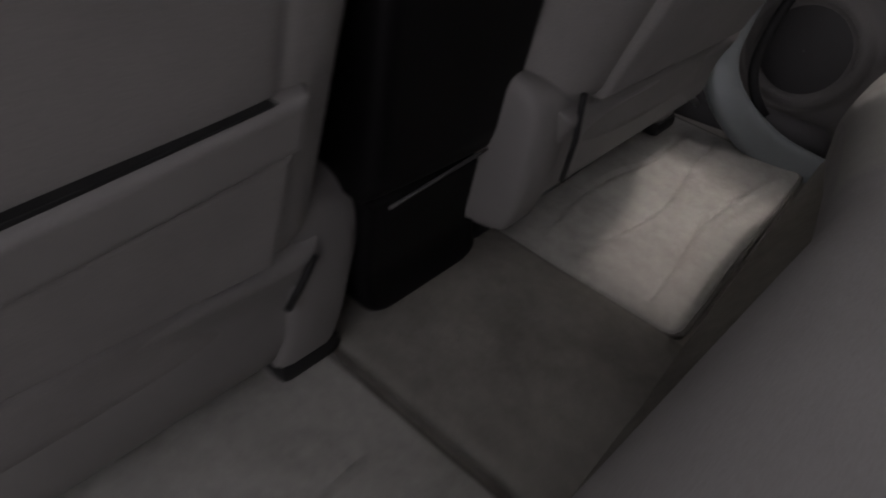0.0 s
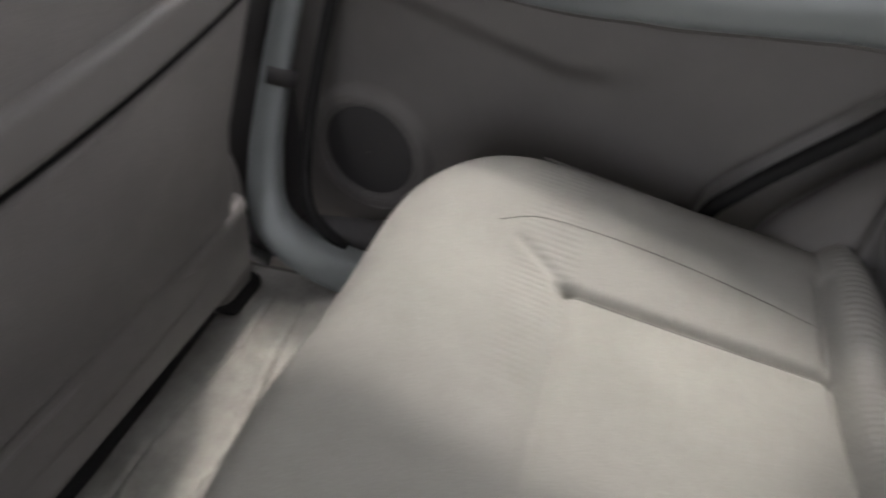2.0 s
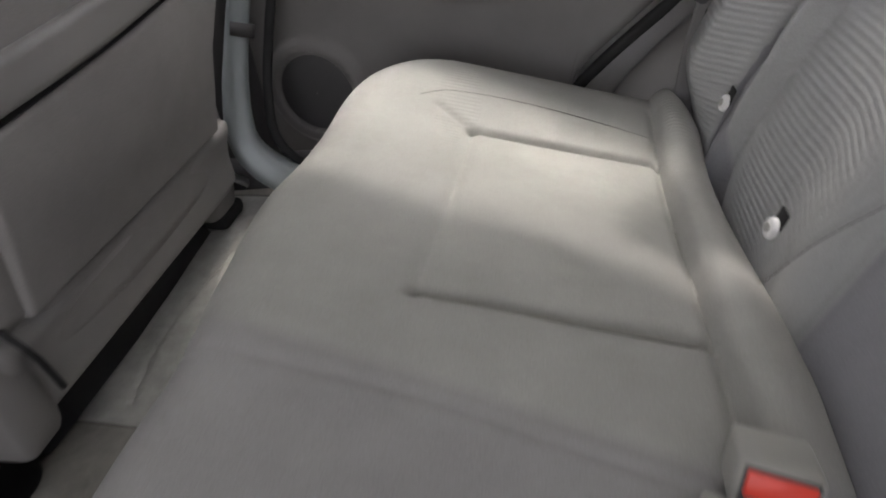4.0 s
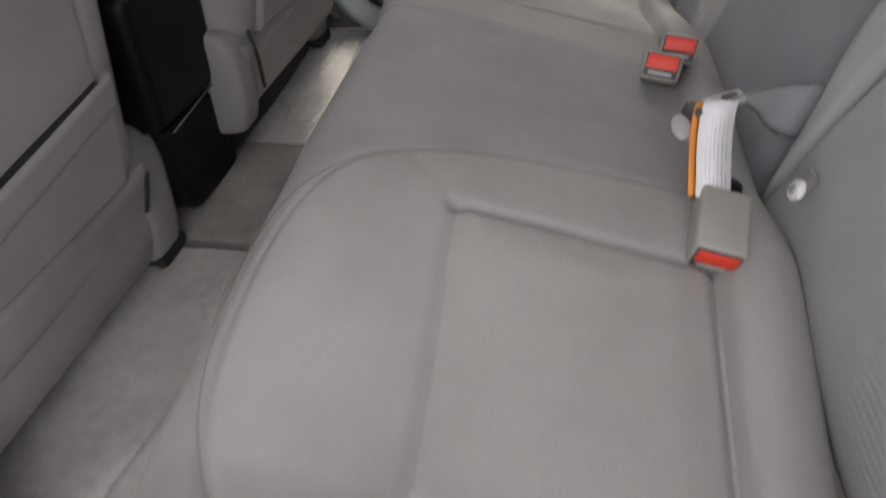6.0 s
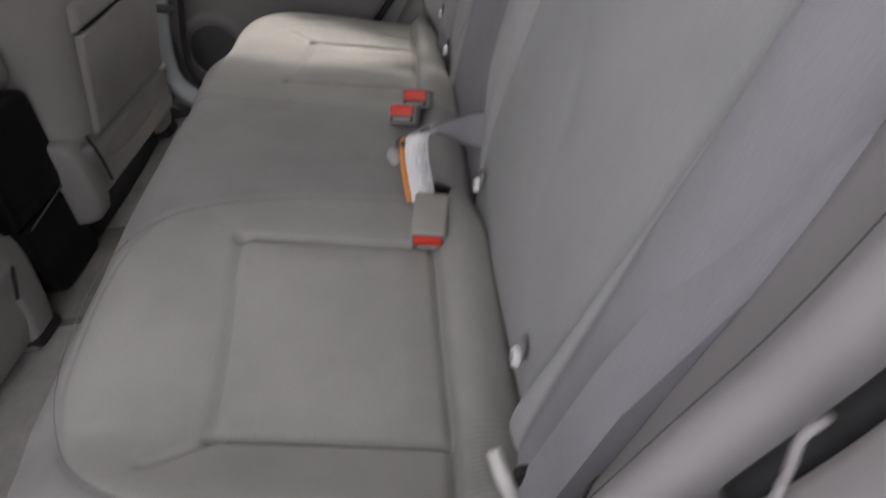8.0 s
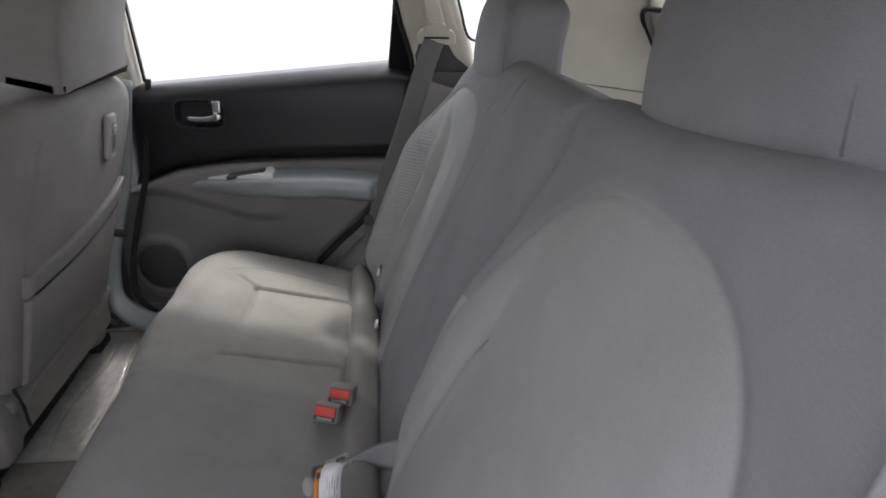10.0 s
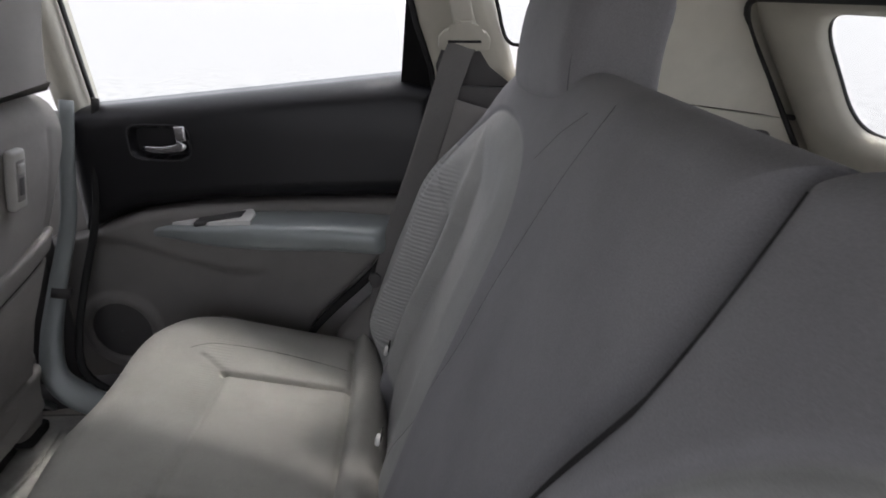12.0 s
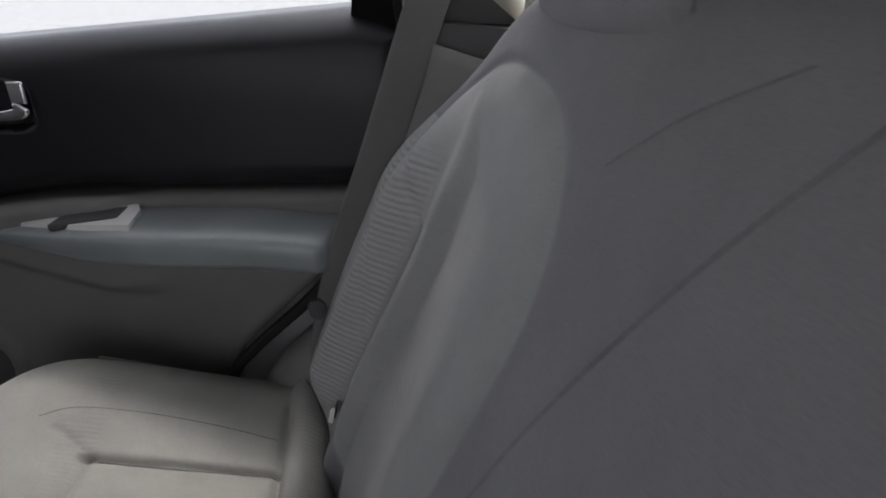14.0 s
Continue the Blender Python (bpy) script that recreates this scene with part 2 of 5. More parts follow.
def pillow(a0, a1, na, lo, hi, nb, height, to3d, r, depth, gather=0.7, rear=1.0, tuck=0.0, flat=1.0):
    """A padded form: columns a, rows b between lo(a) and hi(a), rounded by r at its rim. Returns grids, points and rim."""
    w = np.linspace(0, 1, na)
    w = w - gather * np.sin(2 * np.pi * w) / (2 * np.pi)
    a = a0 + (a1 - a0) * w
    v = np.linspace(0, 1, nb)
    v = v - gather * np.sin(2 * np.pi * v) / (2 * np.pi)
    A = np.repeat(a[:, None], nb, 1)
    L, U = lo(a), hi(a)
    B = L[:, None] + (U - L)[:, None] * v[None, :]
    r = r(A) if callable(r) else np.full(A.shape, float(r))
    rim = [(i, 0) for i in range(na)] + [(na - 1, j) for j in range(1, nb)] + [(i, nb - 1) for i in range(na - 2, -1, -1)] + [(0, j) for j in range(nb - 2, 0, -1)]
    step = max(1, len(rim) // 160)
    if rear == 1.0:
        loop = [(A[i], B[i]) for i in rim[::step]] + [(A[rim[0]], B[rim[0]])]
        d = np.minimum(line_gap(A, B, loop), r)
    else:
        front = [(0, j) for j in range(nb - 1, 0, -6)] + [(i, 0) for i in range(0, na, 3)] + [(na - 1, j) for j in range(0, nb, 6)]
        d = np.minimum(np.minimum(line_gap(A, B, [(A[i], B[i]) for i in front]), (U[:, None] - B) * rear), r)
    for i in rim:
        d[i] = 0
    squash = flat(A) if callable(flat) else flat
    H = height(A, B) - squash * (r - np.sqrt(np.maximum(r * r - (r - d) ** 2, 0)))
    P = to3d(A, B, H)
    mid_a, mid_b = (a0 + a1) / 2, float(np.mean((L + U) / 2))
    skirt = [[to3d(A[i] + (mid_a - A[i]) * tuck * k * k, B[i] + (mid_b - B[i]) * tuck * 2.6 * k * k, H[i] - depth * k) for i in rim] for k in (0, 0.06, 0.3, 0.65, 1.0)]
    return A, B, P, skirt


def grid_part(name, A, B, P, keep, material, parent, label="", panel=None, flip=False, rib=None):
    """The cells of a pillow whose middle passes keep(a, b)."""
    na, nb = A.shape
    ca = (A[:-1, :-1] + A[1:, 1:]) / 2
    cb = (B[:-1, :-1] + B[1:, 1:]) / 2
    ok = keep(ca, cb)
    ids = np.arange(na * nb).reshape(na, nb)
    q = np.stack([ids[:-1, :-1], ids[1:, :-1], ids[1:, 1:], ids[:-1, 1:]], -1)[ok]
    if flip:
        q = q[:, ::-1]
    used, inv = np.unique(q, return_inverse=True)
    V = P.reshape(-1, 3)[used]
    pv = None if panel is None else panel.reshape(-1)[used]
    rv = None if rib is None else rib.reshape(-1)[used]
    return put(name, V, [tuple(int(k) for k in f) for f in inv.reshape(q.shape)], material, parent, label, True, pv, rv)


def skirt_part(name, skirt, material, parent, label="", panel=False):
    v, f = loft(skirt, True, False)
    n = len(skirt[0])
    f.append(tuple((len(skirt) - 1) * n + j for j in range(n)))
    return put(name, v, f, material, parent, label, True, np.zeros(len(v)) if panel else None)


def pad(name, a0, a1, na, lo, hi, nb, height, to3d, r, depth, material, parent, label="", panel=None):
    """A pillow with rim and back as one closed mesh."""
    A, B, P, skirt = pillow(a0, a1, na, lo, hi, nb, height, to3d, r, depth)
    verts = list(P.reshape(-1, 3))
    ids = np.arange(na * nb).reshape(na, nb)
    faces = [tuple(int(k) for k in q) for q in np.stack([ids[:-1, :-1], ids[1:, :-1], ids[1:, 1:], ids[:-1, 1:]], -1).reshape(-1, 4)]
    base = len(verts)
    sv, sf = loft(skirt, True, False)
    n = len(skirt[0])
    sf.append(tuple((len(skirt) - 1) * n + j for j in range(n)))
    verts += sv
    faces += [tuple(base + k for k in f) for f in sf]
    pv = None
    if panel is not None:
        pv = np.concatenate([panel(A, B).reshape(-1), np.zeros(len(sv))])
    bm = bmesh.new()
    me = bpy.data.meshes.new(name)
    me.from_pydata([tuple(map(float, p)) for p in verts], [], faces)
    if pv is not None:
        at = me.attributes.new("panel", "FLOAT", "POINT")
        at.data.foreach_set("value", pv.astype(np.float32))
    bm.from_mesh(me)
    bpy.data.meshes.remove(me)
    bmesh.ops.remove_doubles(bm, verts=bm.verts, dist=0.0002)
    return part(name, bm, material, parent, label)


def seam_on(name, parent, pts, height, to3d, material, wide=0.0018, lift=0.0, n=40):
    """A sewn seam: a thin cord that follows a padded surface along pts. Dark cords carry the shade of their crease."""
    q = spline(pts, n)
    A, B = q[:, 0], q[:, 1]
    p = to3d(A, B, height(A, B) + lift)
    v, f = sweep(p, wide, wide, (0.1, 0.2, 1), 4, 2.0)
    return put(name, v, f, material, parent)


def const(c):
    return lambda a: np.full(np.shape(a), float(c))


def rounded(a0, a1, flat, corner, drop, sign=1):
    """An edge at flat, that turns in by drop over the last corner metres at either end."""
    def f(a):
        t = np.clip(np.maximum(a0 + corner - a, a - (a1 - corner)) / corner, 0, 1)
        return flat + sign * drop * (1 - np.sqrt(np.maximum(1 - t * t, 0)))
    return f


# ---------------------------------------------------------------- floor and shell
def floor_z(y):
    return 0.102 + 0.095 * y


FAR, NEAR = 0.74, -0.60


def sloped(poly, lift, thick, material, name, parent=None, label="", bevel=0.004):
    return part(name, prism(poly, (lift - thick, lift), lambda u, v, d: (u, v, floor_z(v) + d), bevel), material, parent, label)


floor = sloped([(-1.4, -0.47), (-0.25, -0.47), (0.0, -0.50), (0.6, -0.52), (0.6, 0.74), (-1.4, 0.74)], 0.0, 0.05, M_CARPET, "floor")
tagged(floor, "pale grey worn carpet on the car floor", "floor", kind="structure")
rear_floor = part("floor_rear", box((1.2, 1.4, 0.04), pose(1.15, 0.05, 0.25)), M_CARPET)
tagged(rear_floor, "grey carpeted cargo floor behind the seats", "floor", kind="structure")

tunnel = pad("tunnel_mat", -0.022, 0.212, 60, const(-0.95), const(0.10), 60,
             lambda A, B: 0.010 + 0.022 * np.cos(np.clip((A - 0.095) / 0.117, -1, 1) * math.pi / 2) ** 1.5 + 0.0012 * np.sin(A * 47) * np.sin(B * 31),
             lambda A, B, H: np.stack([B + 0 * A, A + 0 * B, floor_z(A) + H], -1), 0.010, 0.02, M_CARPETDARK, None)
tagged(tunnel, "dark stained carpet strip over the floor tunnel", "carpet")


def floor_mat(name, y0, y1, label, folds):
    t = thing(name, label, "floor mat", "rear floor mats", at=(-0.2, (y0 + y1) / 2, floor_z((y0 + y1) / 2)))
    hi = rounded(y0, y1, -0.018, 0.022, 0.016, -1)
    lo = rounded(y0, y1, -0.42, 0.04, 0.04, 1)

    def height(A, B):
        h = 0.009 + 0.0018 * np.sin(A * 21) * np.sin(B * 17) + 0.0010 * np.sin(A * 57 + 2 * B) * np.sin(B * 43)
        for x in folds:
            line = [(y, x + 0.010 * math.sin(y * 19 + x * 40) + 0.05 * (y - y0)) for y in np.linspace(y0 + 0.03, y1 - 0.05, 9)]
            h = h + crease(A, B, line, 0.0032, 0.0024) - crease(A, B, [(q, w + 0.010) for q, w in line], 0.0022, 0.008)
        return h
    pad("carpet_top", y0, y1, 130, lo, hi, 150, height, lambda A, B, H: np.stack([B, A, floor_z(A) + H], -1), 0.006, 0.006, M_MAT, t)
    edge = [(lo(a), a) for a in np.linspace(y0, y1, 30)] + [(b, y1) for b in np.linspace(-0.37, -0.04, 20)] + [(hi(a), a) for a in np.linspace(y1, y0, 30)] + [(b, y0) for b in np.linspace(-0.04, -0.37, 20)]
    v, f = sweep([(b, a, floor_z(a) + 0.004 + 0.0012 * math.sin(37 * b) * math.sin(29 * a)) for b, a in edge + edge[:1]], 0.007, 0.008, (0, 0, 1), 4)
    put("edge_binding", v, f, M_BINDING, t, "grey sewn edge binding")
    return t


floor_mat("floor_mat", 0.21, 0.62, "pale grey carpet mat with creases, sunlit in part", (-0.205, -0.145, -0.075))
floor_mat("floor_mat", -0.485, -0.035, "worn grey carpet mat behind the driver seat", (-0.16,))

ground = part("ground", box((160, 160, 0.1), pose(0, 0, -0.5)), M_GROUND)
tagged(ground, "pale concrete ground outside the car", "ground", kind="structure")

# near door sill and kick plate
sill = thing("door_sill", "pale grey plastic sill trim along the open doorway", "door sill", kind="structure", at=(0, -0.56, 0.03))
sec = [(-0.490, 0.01), (-0.4915, 0.046), (-0.498, 0.055), (-0.514, 0.053), (-0.530, 0.048), (-0.540, 0.038), (-0.543, 0.022), (-0.544, -0.06), (-0.53, -0.08), (-0.49, -0.06)]
sill_y = lambda x, y: y - 0.12 * (x + 0.2)
v, f = loft([[(x, sill_y(x, y), z) for y, z in sec] for x in np.linspace(-0.50, 0.46, 28)])
put("sill_trim", v, f, M_PALE, sill)
v, f = sweep([(x, sill_y(x, -0.482) + 0.003 * math.sin(31 * x) + 0.002 * math.sin(77 * x), floor_z(-0.49) + 0.006) for x in np.linspace(-0.50, 0.3, 60)], 0.022, 0.013)
put("carpet_edge", v, f, M_CARPETDARK, sill, "frayed carpet edge")
v, f = sweep([(x, sill_y(x, -0.548), 0.024) for x in np.linspace(-0.6, 0.5, 20)], 0.012, 0.02)
put("weather_strip", v, f, M_RUBBER, sill)
part("joint", box((0.0025, 0.058, 0.003), pose(-0.165, sill_y(-0.165, -0.522), 0.0525)), M_DARKGREY, sill)

# ---------------------------------------------------------------- rear bench cushion
XR = 0.448


def bench_lo(a):
    t = np.where(a < 0, np.clip((-a - 0.42) / 0.231, 0, 1), np.clip((a - 0.46) / 0.208, 0, 1))
    base = 0.003 + np.interp(a, [-0.45, -0.30, -0.15, -0.03, 0.08, 0.18, 0.30, 0.42], [-0.008, -0.006, 0.003, 0.016, 0.028, 0.016, 0.000, -0.010])
    near = base + 0.275 * (1 - np.sqrt(np.maximum(1 - t ** 1.9, 0)))
    far = base + 0.16 * (1 - np.sqrt(np.maximum(1 - t ** 2.4, 0)))
    return np.where(a < 0, near, far)


def bench_hi(a):
    t = np.clip((-a - 0.50) / 0.15, 0, 1)
    u = np.clip((a - 0.54) / 0.13, 0, 1)
    return XR + 0.018 * smooth01((-a - 0.14) / 0.1) * (1 - 0.75 * smooth01((-a - 0.44) / 0.12)) - 0.06 * smooth01(t * 1.4) - 0.085 * t ** 7 - 0.08 * u ** 1.8


def across(A):
    """Distance from the middle, with the seams of both seats brought to one measure."""
    return np.where(A < 0, np.interp(-A, [0, 0.235, 0.458, 0.665], [0, 0.235, 0.468, 0.665]),
                    np.interp(A, [0, 0.175, 0.480, 0.670], [0, 0.235, 0.468, 0.660]))


def bench_height(A, B):
    ay = across(A)
    u = B - 0.178
    k = smooth01((ay - 0.18) / 0.29)
    z = (0.374 - 0.185 * u) * (1 - k) + (0.325 - 0.235 * u) * k
    z = z + np.where(A < 0, 0.034, 0.013) * smooth01((ay - 0.462) / 0.10)
    z = z - 0.010 * np.clip((0.10 - B) / 0.1, 0, 1) ** 2
    inside = smooth01((ay - 0.235) / 0.04) * smooth01((0.468 - ay) / 0.04) * smooth01((B - 0.178) / 0.05) * smooth01((0.382 - B) / 0.04)
    z = z + 0.006 * inside
    z = z + 0.020 * np.sin(np.pi * np.clip((B - 0.384) / (0.060 + 0.018 * smooth01((-A - 0.14) / 0.1)), 0, 1) ** 0.8)
    z = z + crease(ay, B, [(0.235, 0.173), (0.240, 0.38)], 0.008, 0.0042)
    z = z + crease(ay, B, [(0.468, 0.173), (0.472, 0.38)], 0.009, 0.0042)
    z = z + crease(ay, B, [(0.468, 0.178), (0.50, 0.135)], 0.004, 0.005)
    z = z + crease(ay, B, [(0.235, 0.178), (0.19, 0.135)], 0.0010, 0.006)
    z = z + crease(ay, B, [(0.235, 0.176), (0.468, 0.176)], 0.004, 0.006)
    z = z + crease(ay, B, [(0.12, 0.384), (0.57, 0.384)], 0.008, 0.006)
    z = z - 0.0022 * np.exp(-((bench_panel(A, B) - 0.5) / 0.035) ** 2)
    z = z + crease(A, B, [(0.10, 0.02), (0.09, 0.2), (0.06, 0.38)], 0.002, 0.004)
    z = z + 0.0016 * np.sin(A * 23 + 1.1) * np.sin(B * 19 + A * 7)
    return z


def bench_panel(A, B):
    ay = across(A)
    q = (np.abs((ay - 0.357) / 0.200) ** 2.6 + np.where(B < 0.28, np.abs((B - 0.28) / 0.250) ** 2.6, 0)) ** (1 / 2.6)
    return np.maximum(0.5 + (1 - q) * 2.0, np.where(A > 0, 0.5 + (A - 0.11 + 0.15 * (B - 0.15)) * 4.0, -1.0))


def bench_to(A, B, H):
    return np.stack([B + 0 * A, A + 0 * B, H + 0.06 * A], -1)


bench = thing("rear_seat_cushion", "grey cloth rear bench cushion with two paler sewn seat panels", "car seat", at=(0.25, 0, 0.1))
A, B, P, skirt = pillow(-0.6505, 0.668, 640, bench_lo, bench_hi, 230, bench_height, bench_to, lambda A: 0.100 - 0.056 * smooth01((A + 0.30) / 0.40) + 0.030 * smooth01((A - 0.26) / 0.2), 0.13, 0.45, 4.2, 0.12, lambda A: 0.55 + 0.45 * smooth01((A + 0.45) / 0.3))
ins = lambda s: (lambda a, b: (s * a > 0) & (across(a) > 0.235) & (across(a) < 0.468) & (b > 0.176) & (b < 0.384))
grid_part("seat_insert", A, B, P, ins(1), M_INSERT, bench, "paler cloth seat panel")
grid_part("seat_insert", A, B, P, ins(-1), M_INSERT, bench, "paler cloth seat panel")
grid_part("cover", A, B, P, lambda a, b: ~ins(1)(a, b) & ~ins(-1)(a, b), M_CLOTH, bench, "", bench_panel(A, B), False,
          0.5 * smooth01((B - 0.388) / 0.01) * smooth01((np.abs(A + 0.03) - 0.38) / 0.06) + 0.45 * smooth01((0.185 - B) / 0.01) * smooth01((B - 0.12) / 0.03) * smooth01((across(A) - 0.36) / 0.05) * (A > 0))
FAR_PANEL = [(0.523, 0.112), (0.538, 0.142), (0.542, 0.190), (0.541, 0.262), (0.536, 0.325), (0.529, 0.375)]
across_to = lambda s, q: [(s * float(np.interp(ay, *(([0, 0.235, 0.468, 0.665], [0, 0.235, 0.458, 0.665]) if s < 0 else ([0, 0.235, 0.468, 0.660], [0, 0.175, 0.480, 0.670])))), b) for ay, b in q]
for s in (-1, 1):
    for q in ([(0.468, 0.178), (0.470, 0.28), (0.472, 0.378)], [(0.235, 0.178), (0.238, 0.28), (0.240, 0.378)]):
        seam_on("seat_seam", bench, across_to(s, q), bench_height, bench_to, M_TUCKSHADE, 0.0020, 0.0008)
    q = [(0.357 + 0.200 * math.copysign(abs(math.cos(a)) ** (2 / 2.6), math.cos(a)), 0.28 - 0.250 * abs(math.sin(a)) ** (2 / 2.6)) for a in np.linspace(0.05, math.pi - 0.05, 24)]
    q = across_to(s, q) if s < 0 else FAR_PANEL
    seam_on("panel_seam", bench, q, bench_height, bench_to, M_TUCKSHADE, 0.0009, 0.0001, 90)
seam_on("edge_welt", bench, [(0.643, 0.13), (0.641, 0.20), (0.638, 0.27), (0.632, 0.33)], bench_height, bench_to, M_CLOTH, 0.0030, -0.0165)
skirt_part("valance", skirt, M_CLOTH, bench, "", True)
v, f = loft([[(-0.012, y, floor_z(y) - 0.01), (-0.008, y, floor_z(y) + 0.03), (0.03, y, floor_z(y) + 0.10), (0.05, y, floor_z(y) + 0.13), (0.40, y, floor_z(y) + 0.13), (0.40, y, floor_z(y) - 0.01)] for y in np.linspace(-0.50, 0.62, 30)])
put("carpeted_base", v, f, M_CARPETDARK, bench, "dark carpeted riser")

# ---------------------------------------------------------------- rear backrests
GX, GZ = 0.366, 0.931


def back_to(A, B, H):
    lean = np.interp(B, [0.02, 0.08, 0.20, 0.30, 0.36, 0.43, 0.51, 0.58, 0.65], [0.026, 0.032, 0.036, 0.036, 0.030, 0.016, -0.003, -0.008, -0.015]) * np.exp(-((A + 0.13) / 0.12) ** 2)
    return np.stack([0.414 + GX * B - GZ * H + (0.020 + 0.020 * smooth01((-A - 0.14) / 0.1)) * np.exp(-B / 0.08), A + 0 * B + lean, 0.27 + GZ * B + GX * H], -1)


def back_hi(s):
    def f(a):
        if s > 0:
            t = np.clip((np.abs(a) - 0.30) / 0.345, 0, 1)
            return 0.662 - 0.30 * (1 - np.sqrt(np.maximum(1 - t ** 2.6, 0)))
        t = np.clip((-a - 0.555) / 0.086, 0, 1)
        u = np.clip((a + 0.215) / 0.080, 0, 1)
        return 0.672 - 0.03 * (1 - np.sqrt(1 - u * u)) + 0.025 * smooth01((-a - 0.22) / 0.36) - 0.22 * (1 - np.sqrt(np.maximum(1 - t ** 2.4, 0)))
    return f


def egg(A, B, c):
    """Distance-like measure of the egg shaped back panel round the line y = c: below 1 is inside."""
    s = 1 if c > 0 else -1
    knots = [0.0, 0.08, 0.25, 0.4, 0.6]
    out = np.interp(B, knots, [0.53, 0.542, 0.574, 0.584, 0.570] if s < 0 else [0.47, 0.49, 0.53, 0.575, 0.57])
    inn = np.interp(B, knots, [0.148, 0.148, 0.152, 0.168, 0.200] if s < 0 else [0.20, 0.20, 0.208, 0.204, 0.212])
    half, mid = (out - inn) / 2, (out + inn) / 2 * s
    top = np.where(B > 0.43, (B - 0.43) / (0.185 if s < 0 else 0.138), 0)
    return (np.abs((A - mid) / half) ** 2.4 + np.abs(top) ** 2.4) ** (1 / 2.4)


# seams of the backrests, as distance from the middle of the car and height up the backrest
NEAR_INNER = [(0.156, 0.03), (0.170, 0.08), (0.188, 0.20), (0.213, 0.315), (0.231, 0.405)]
NEAR_OUTER = [(0.470, 0.03), (0.508, 0.148), (0.538, 0.265), (0.556, 0.37), (0.560, 0.44)]
FAR_OUTER = [(0.522, 0.03), (0.522, 0.11), (0.512, 0.20), (0.505, 0.28), (0.504, 0.370)]
FAR_FLARE = [(0.504, 0.370), (0.532, 0.403), (0.572, 0.438), (0.572, 0.47)]
FAR_RIDGE = [(0.500, 0.0), (0.490, 0.10), (0.476, 0.20), (0.462, 0.30), (0.455, 0.385), (0.470, 0.45), (0.500, 0.53)]
FAR_CURVE = [(0.290, 0.03), (0.258, 0.10), (0.205, 0.215), (0.176, 0.310), (0.162, 0.385), (0.147, 0.455), (0.126, 0.517), (0.106, 0.565), (0.087, 0.603), (0.068, 0.640)]
FAR_SHORT = [(0.212, 0.556), (0.190, 0.576), (0.165, 0.596), (0.118, 0.624)]


def spline_2d(pts):
    return [(q[0], q[1]) for q in spline([(a, b, 0.0) for a, b in pts], 40)]


def past(ay, B, pts):
    """Signed distance across a seam: positive towards the door."""
    b = [q[1] for q in pts]
    return ay - np.interp(B, b, [q[0] for q in pts])


def back_height(c):
    def height(A, B):
        s = 1 if c > 0 else -1
        e = egg(A, B, c)
        ay = A * s
        h = 0.004 * smooth01((1.0 - e) / 0.3)
        h = h - 0.0035 * np.exp(-((e - 1.0) / 0.035) ** 2)
        low = smooth01((0.50 - B) / 0.12) * smooth01((B + 0.02) / 0.10)
        if c > 0:
            bol = past(ay, B, FAR_OUTER)
            h = h + 0.046 * smooth01((bol + 0.004) / 0.052) * smooth01((0.56 - B) / 0.2) * smooth01((B - 0.02) / 0.1)
            h = h + crease(ay, B, FAR_OUTER, 0.013, 0.0042)
            h = h + crease(ay, B, FAR_FLARE, 0.0045, 0.0042)
            rid = past(ay, B, FAR_RIDGE)
            h = h - 0.019 * smooth01(-rid / 0.016) * smooth01((ay - 0.25) / 0.11) * smooth01((0.545 - B) / 0.10)
            h = h + 0.006 * np.exp(-(rid / 0.010) ** 2) * smooth01((0.50 - B) / 0.1)
            h = h + crease(A, B, spline_2d(FAR_CURVE), 0.0012, 0.0022) + crease(A, B, spline_2d(FAR_SHORT), 0.0008, 0.0020)
            h = h + 0.004 * np.exp(-((ay - 0.186 + 0.05 * (B - 0.2)) / 0.016) ** 2) * smooth01((0.50 - B) / 0.1)
            h = h - 0.010 * smooth01((0.00 - ay) / 0.13) ** 1.4 * smooth01((B - 0.02) / 0.15) * smooth01((0.66 - B) / 0.10)
        else:
            inn = past(ay, B, NEAR_INNER)
            out = past(ay, B, NEAR_OUTER)
            h = h + 0.021 * smooth01((0.022 - inn) / 0.060) * smooth01((B - 0.04) / 0.18) * smooth01((0.60 - B) / 0.26)
            h = h + 0.030 * smooth01((out + 0.004) / 0.045) * low
            h = h + crease(ay, B, NEAR_INNER, 0.0100, 0.0048)
            h = h + crease(ay, B, NEAR_OUTER, 0.0095, 0.0050)
            h = h + crease(ay, B, [(0.231, 0.405), (0.236, 0.47)], 0.0025, 0.008)
            h = h + crease(ay, B, [(0.238, 0.395), (0.300, 0.365), (0.355, 0.290), (0.380, 0.200)], 0.0012, 0.012)
        h = h + 0.002 * np.sin(A * 15 + 0.4) * np.sin(B * 13)
        h = h + 0.0012 * np.sin(A * 41 + 3 * B) * np.sin(B * 29 + 1.0) * low
        return h
    return height


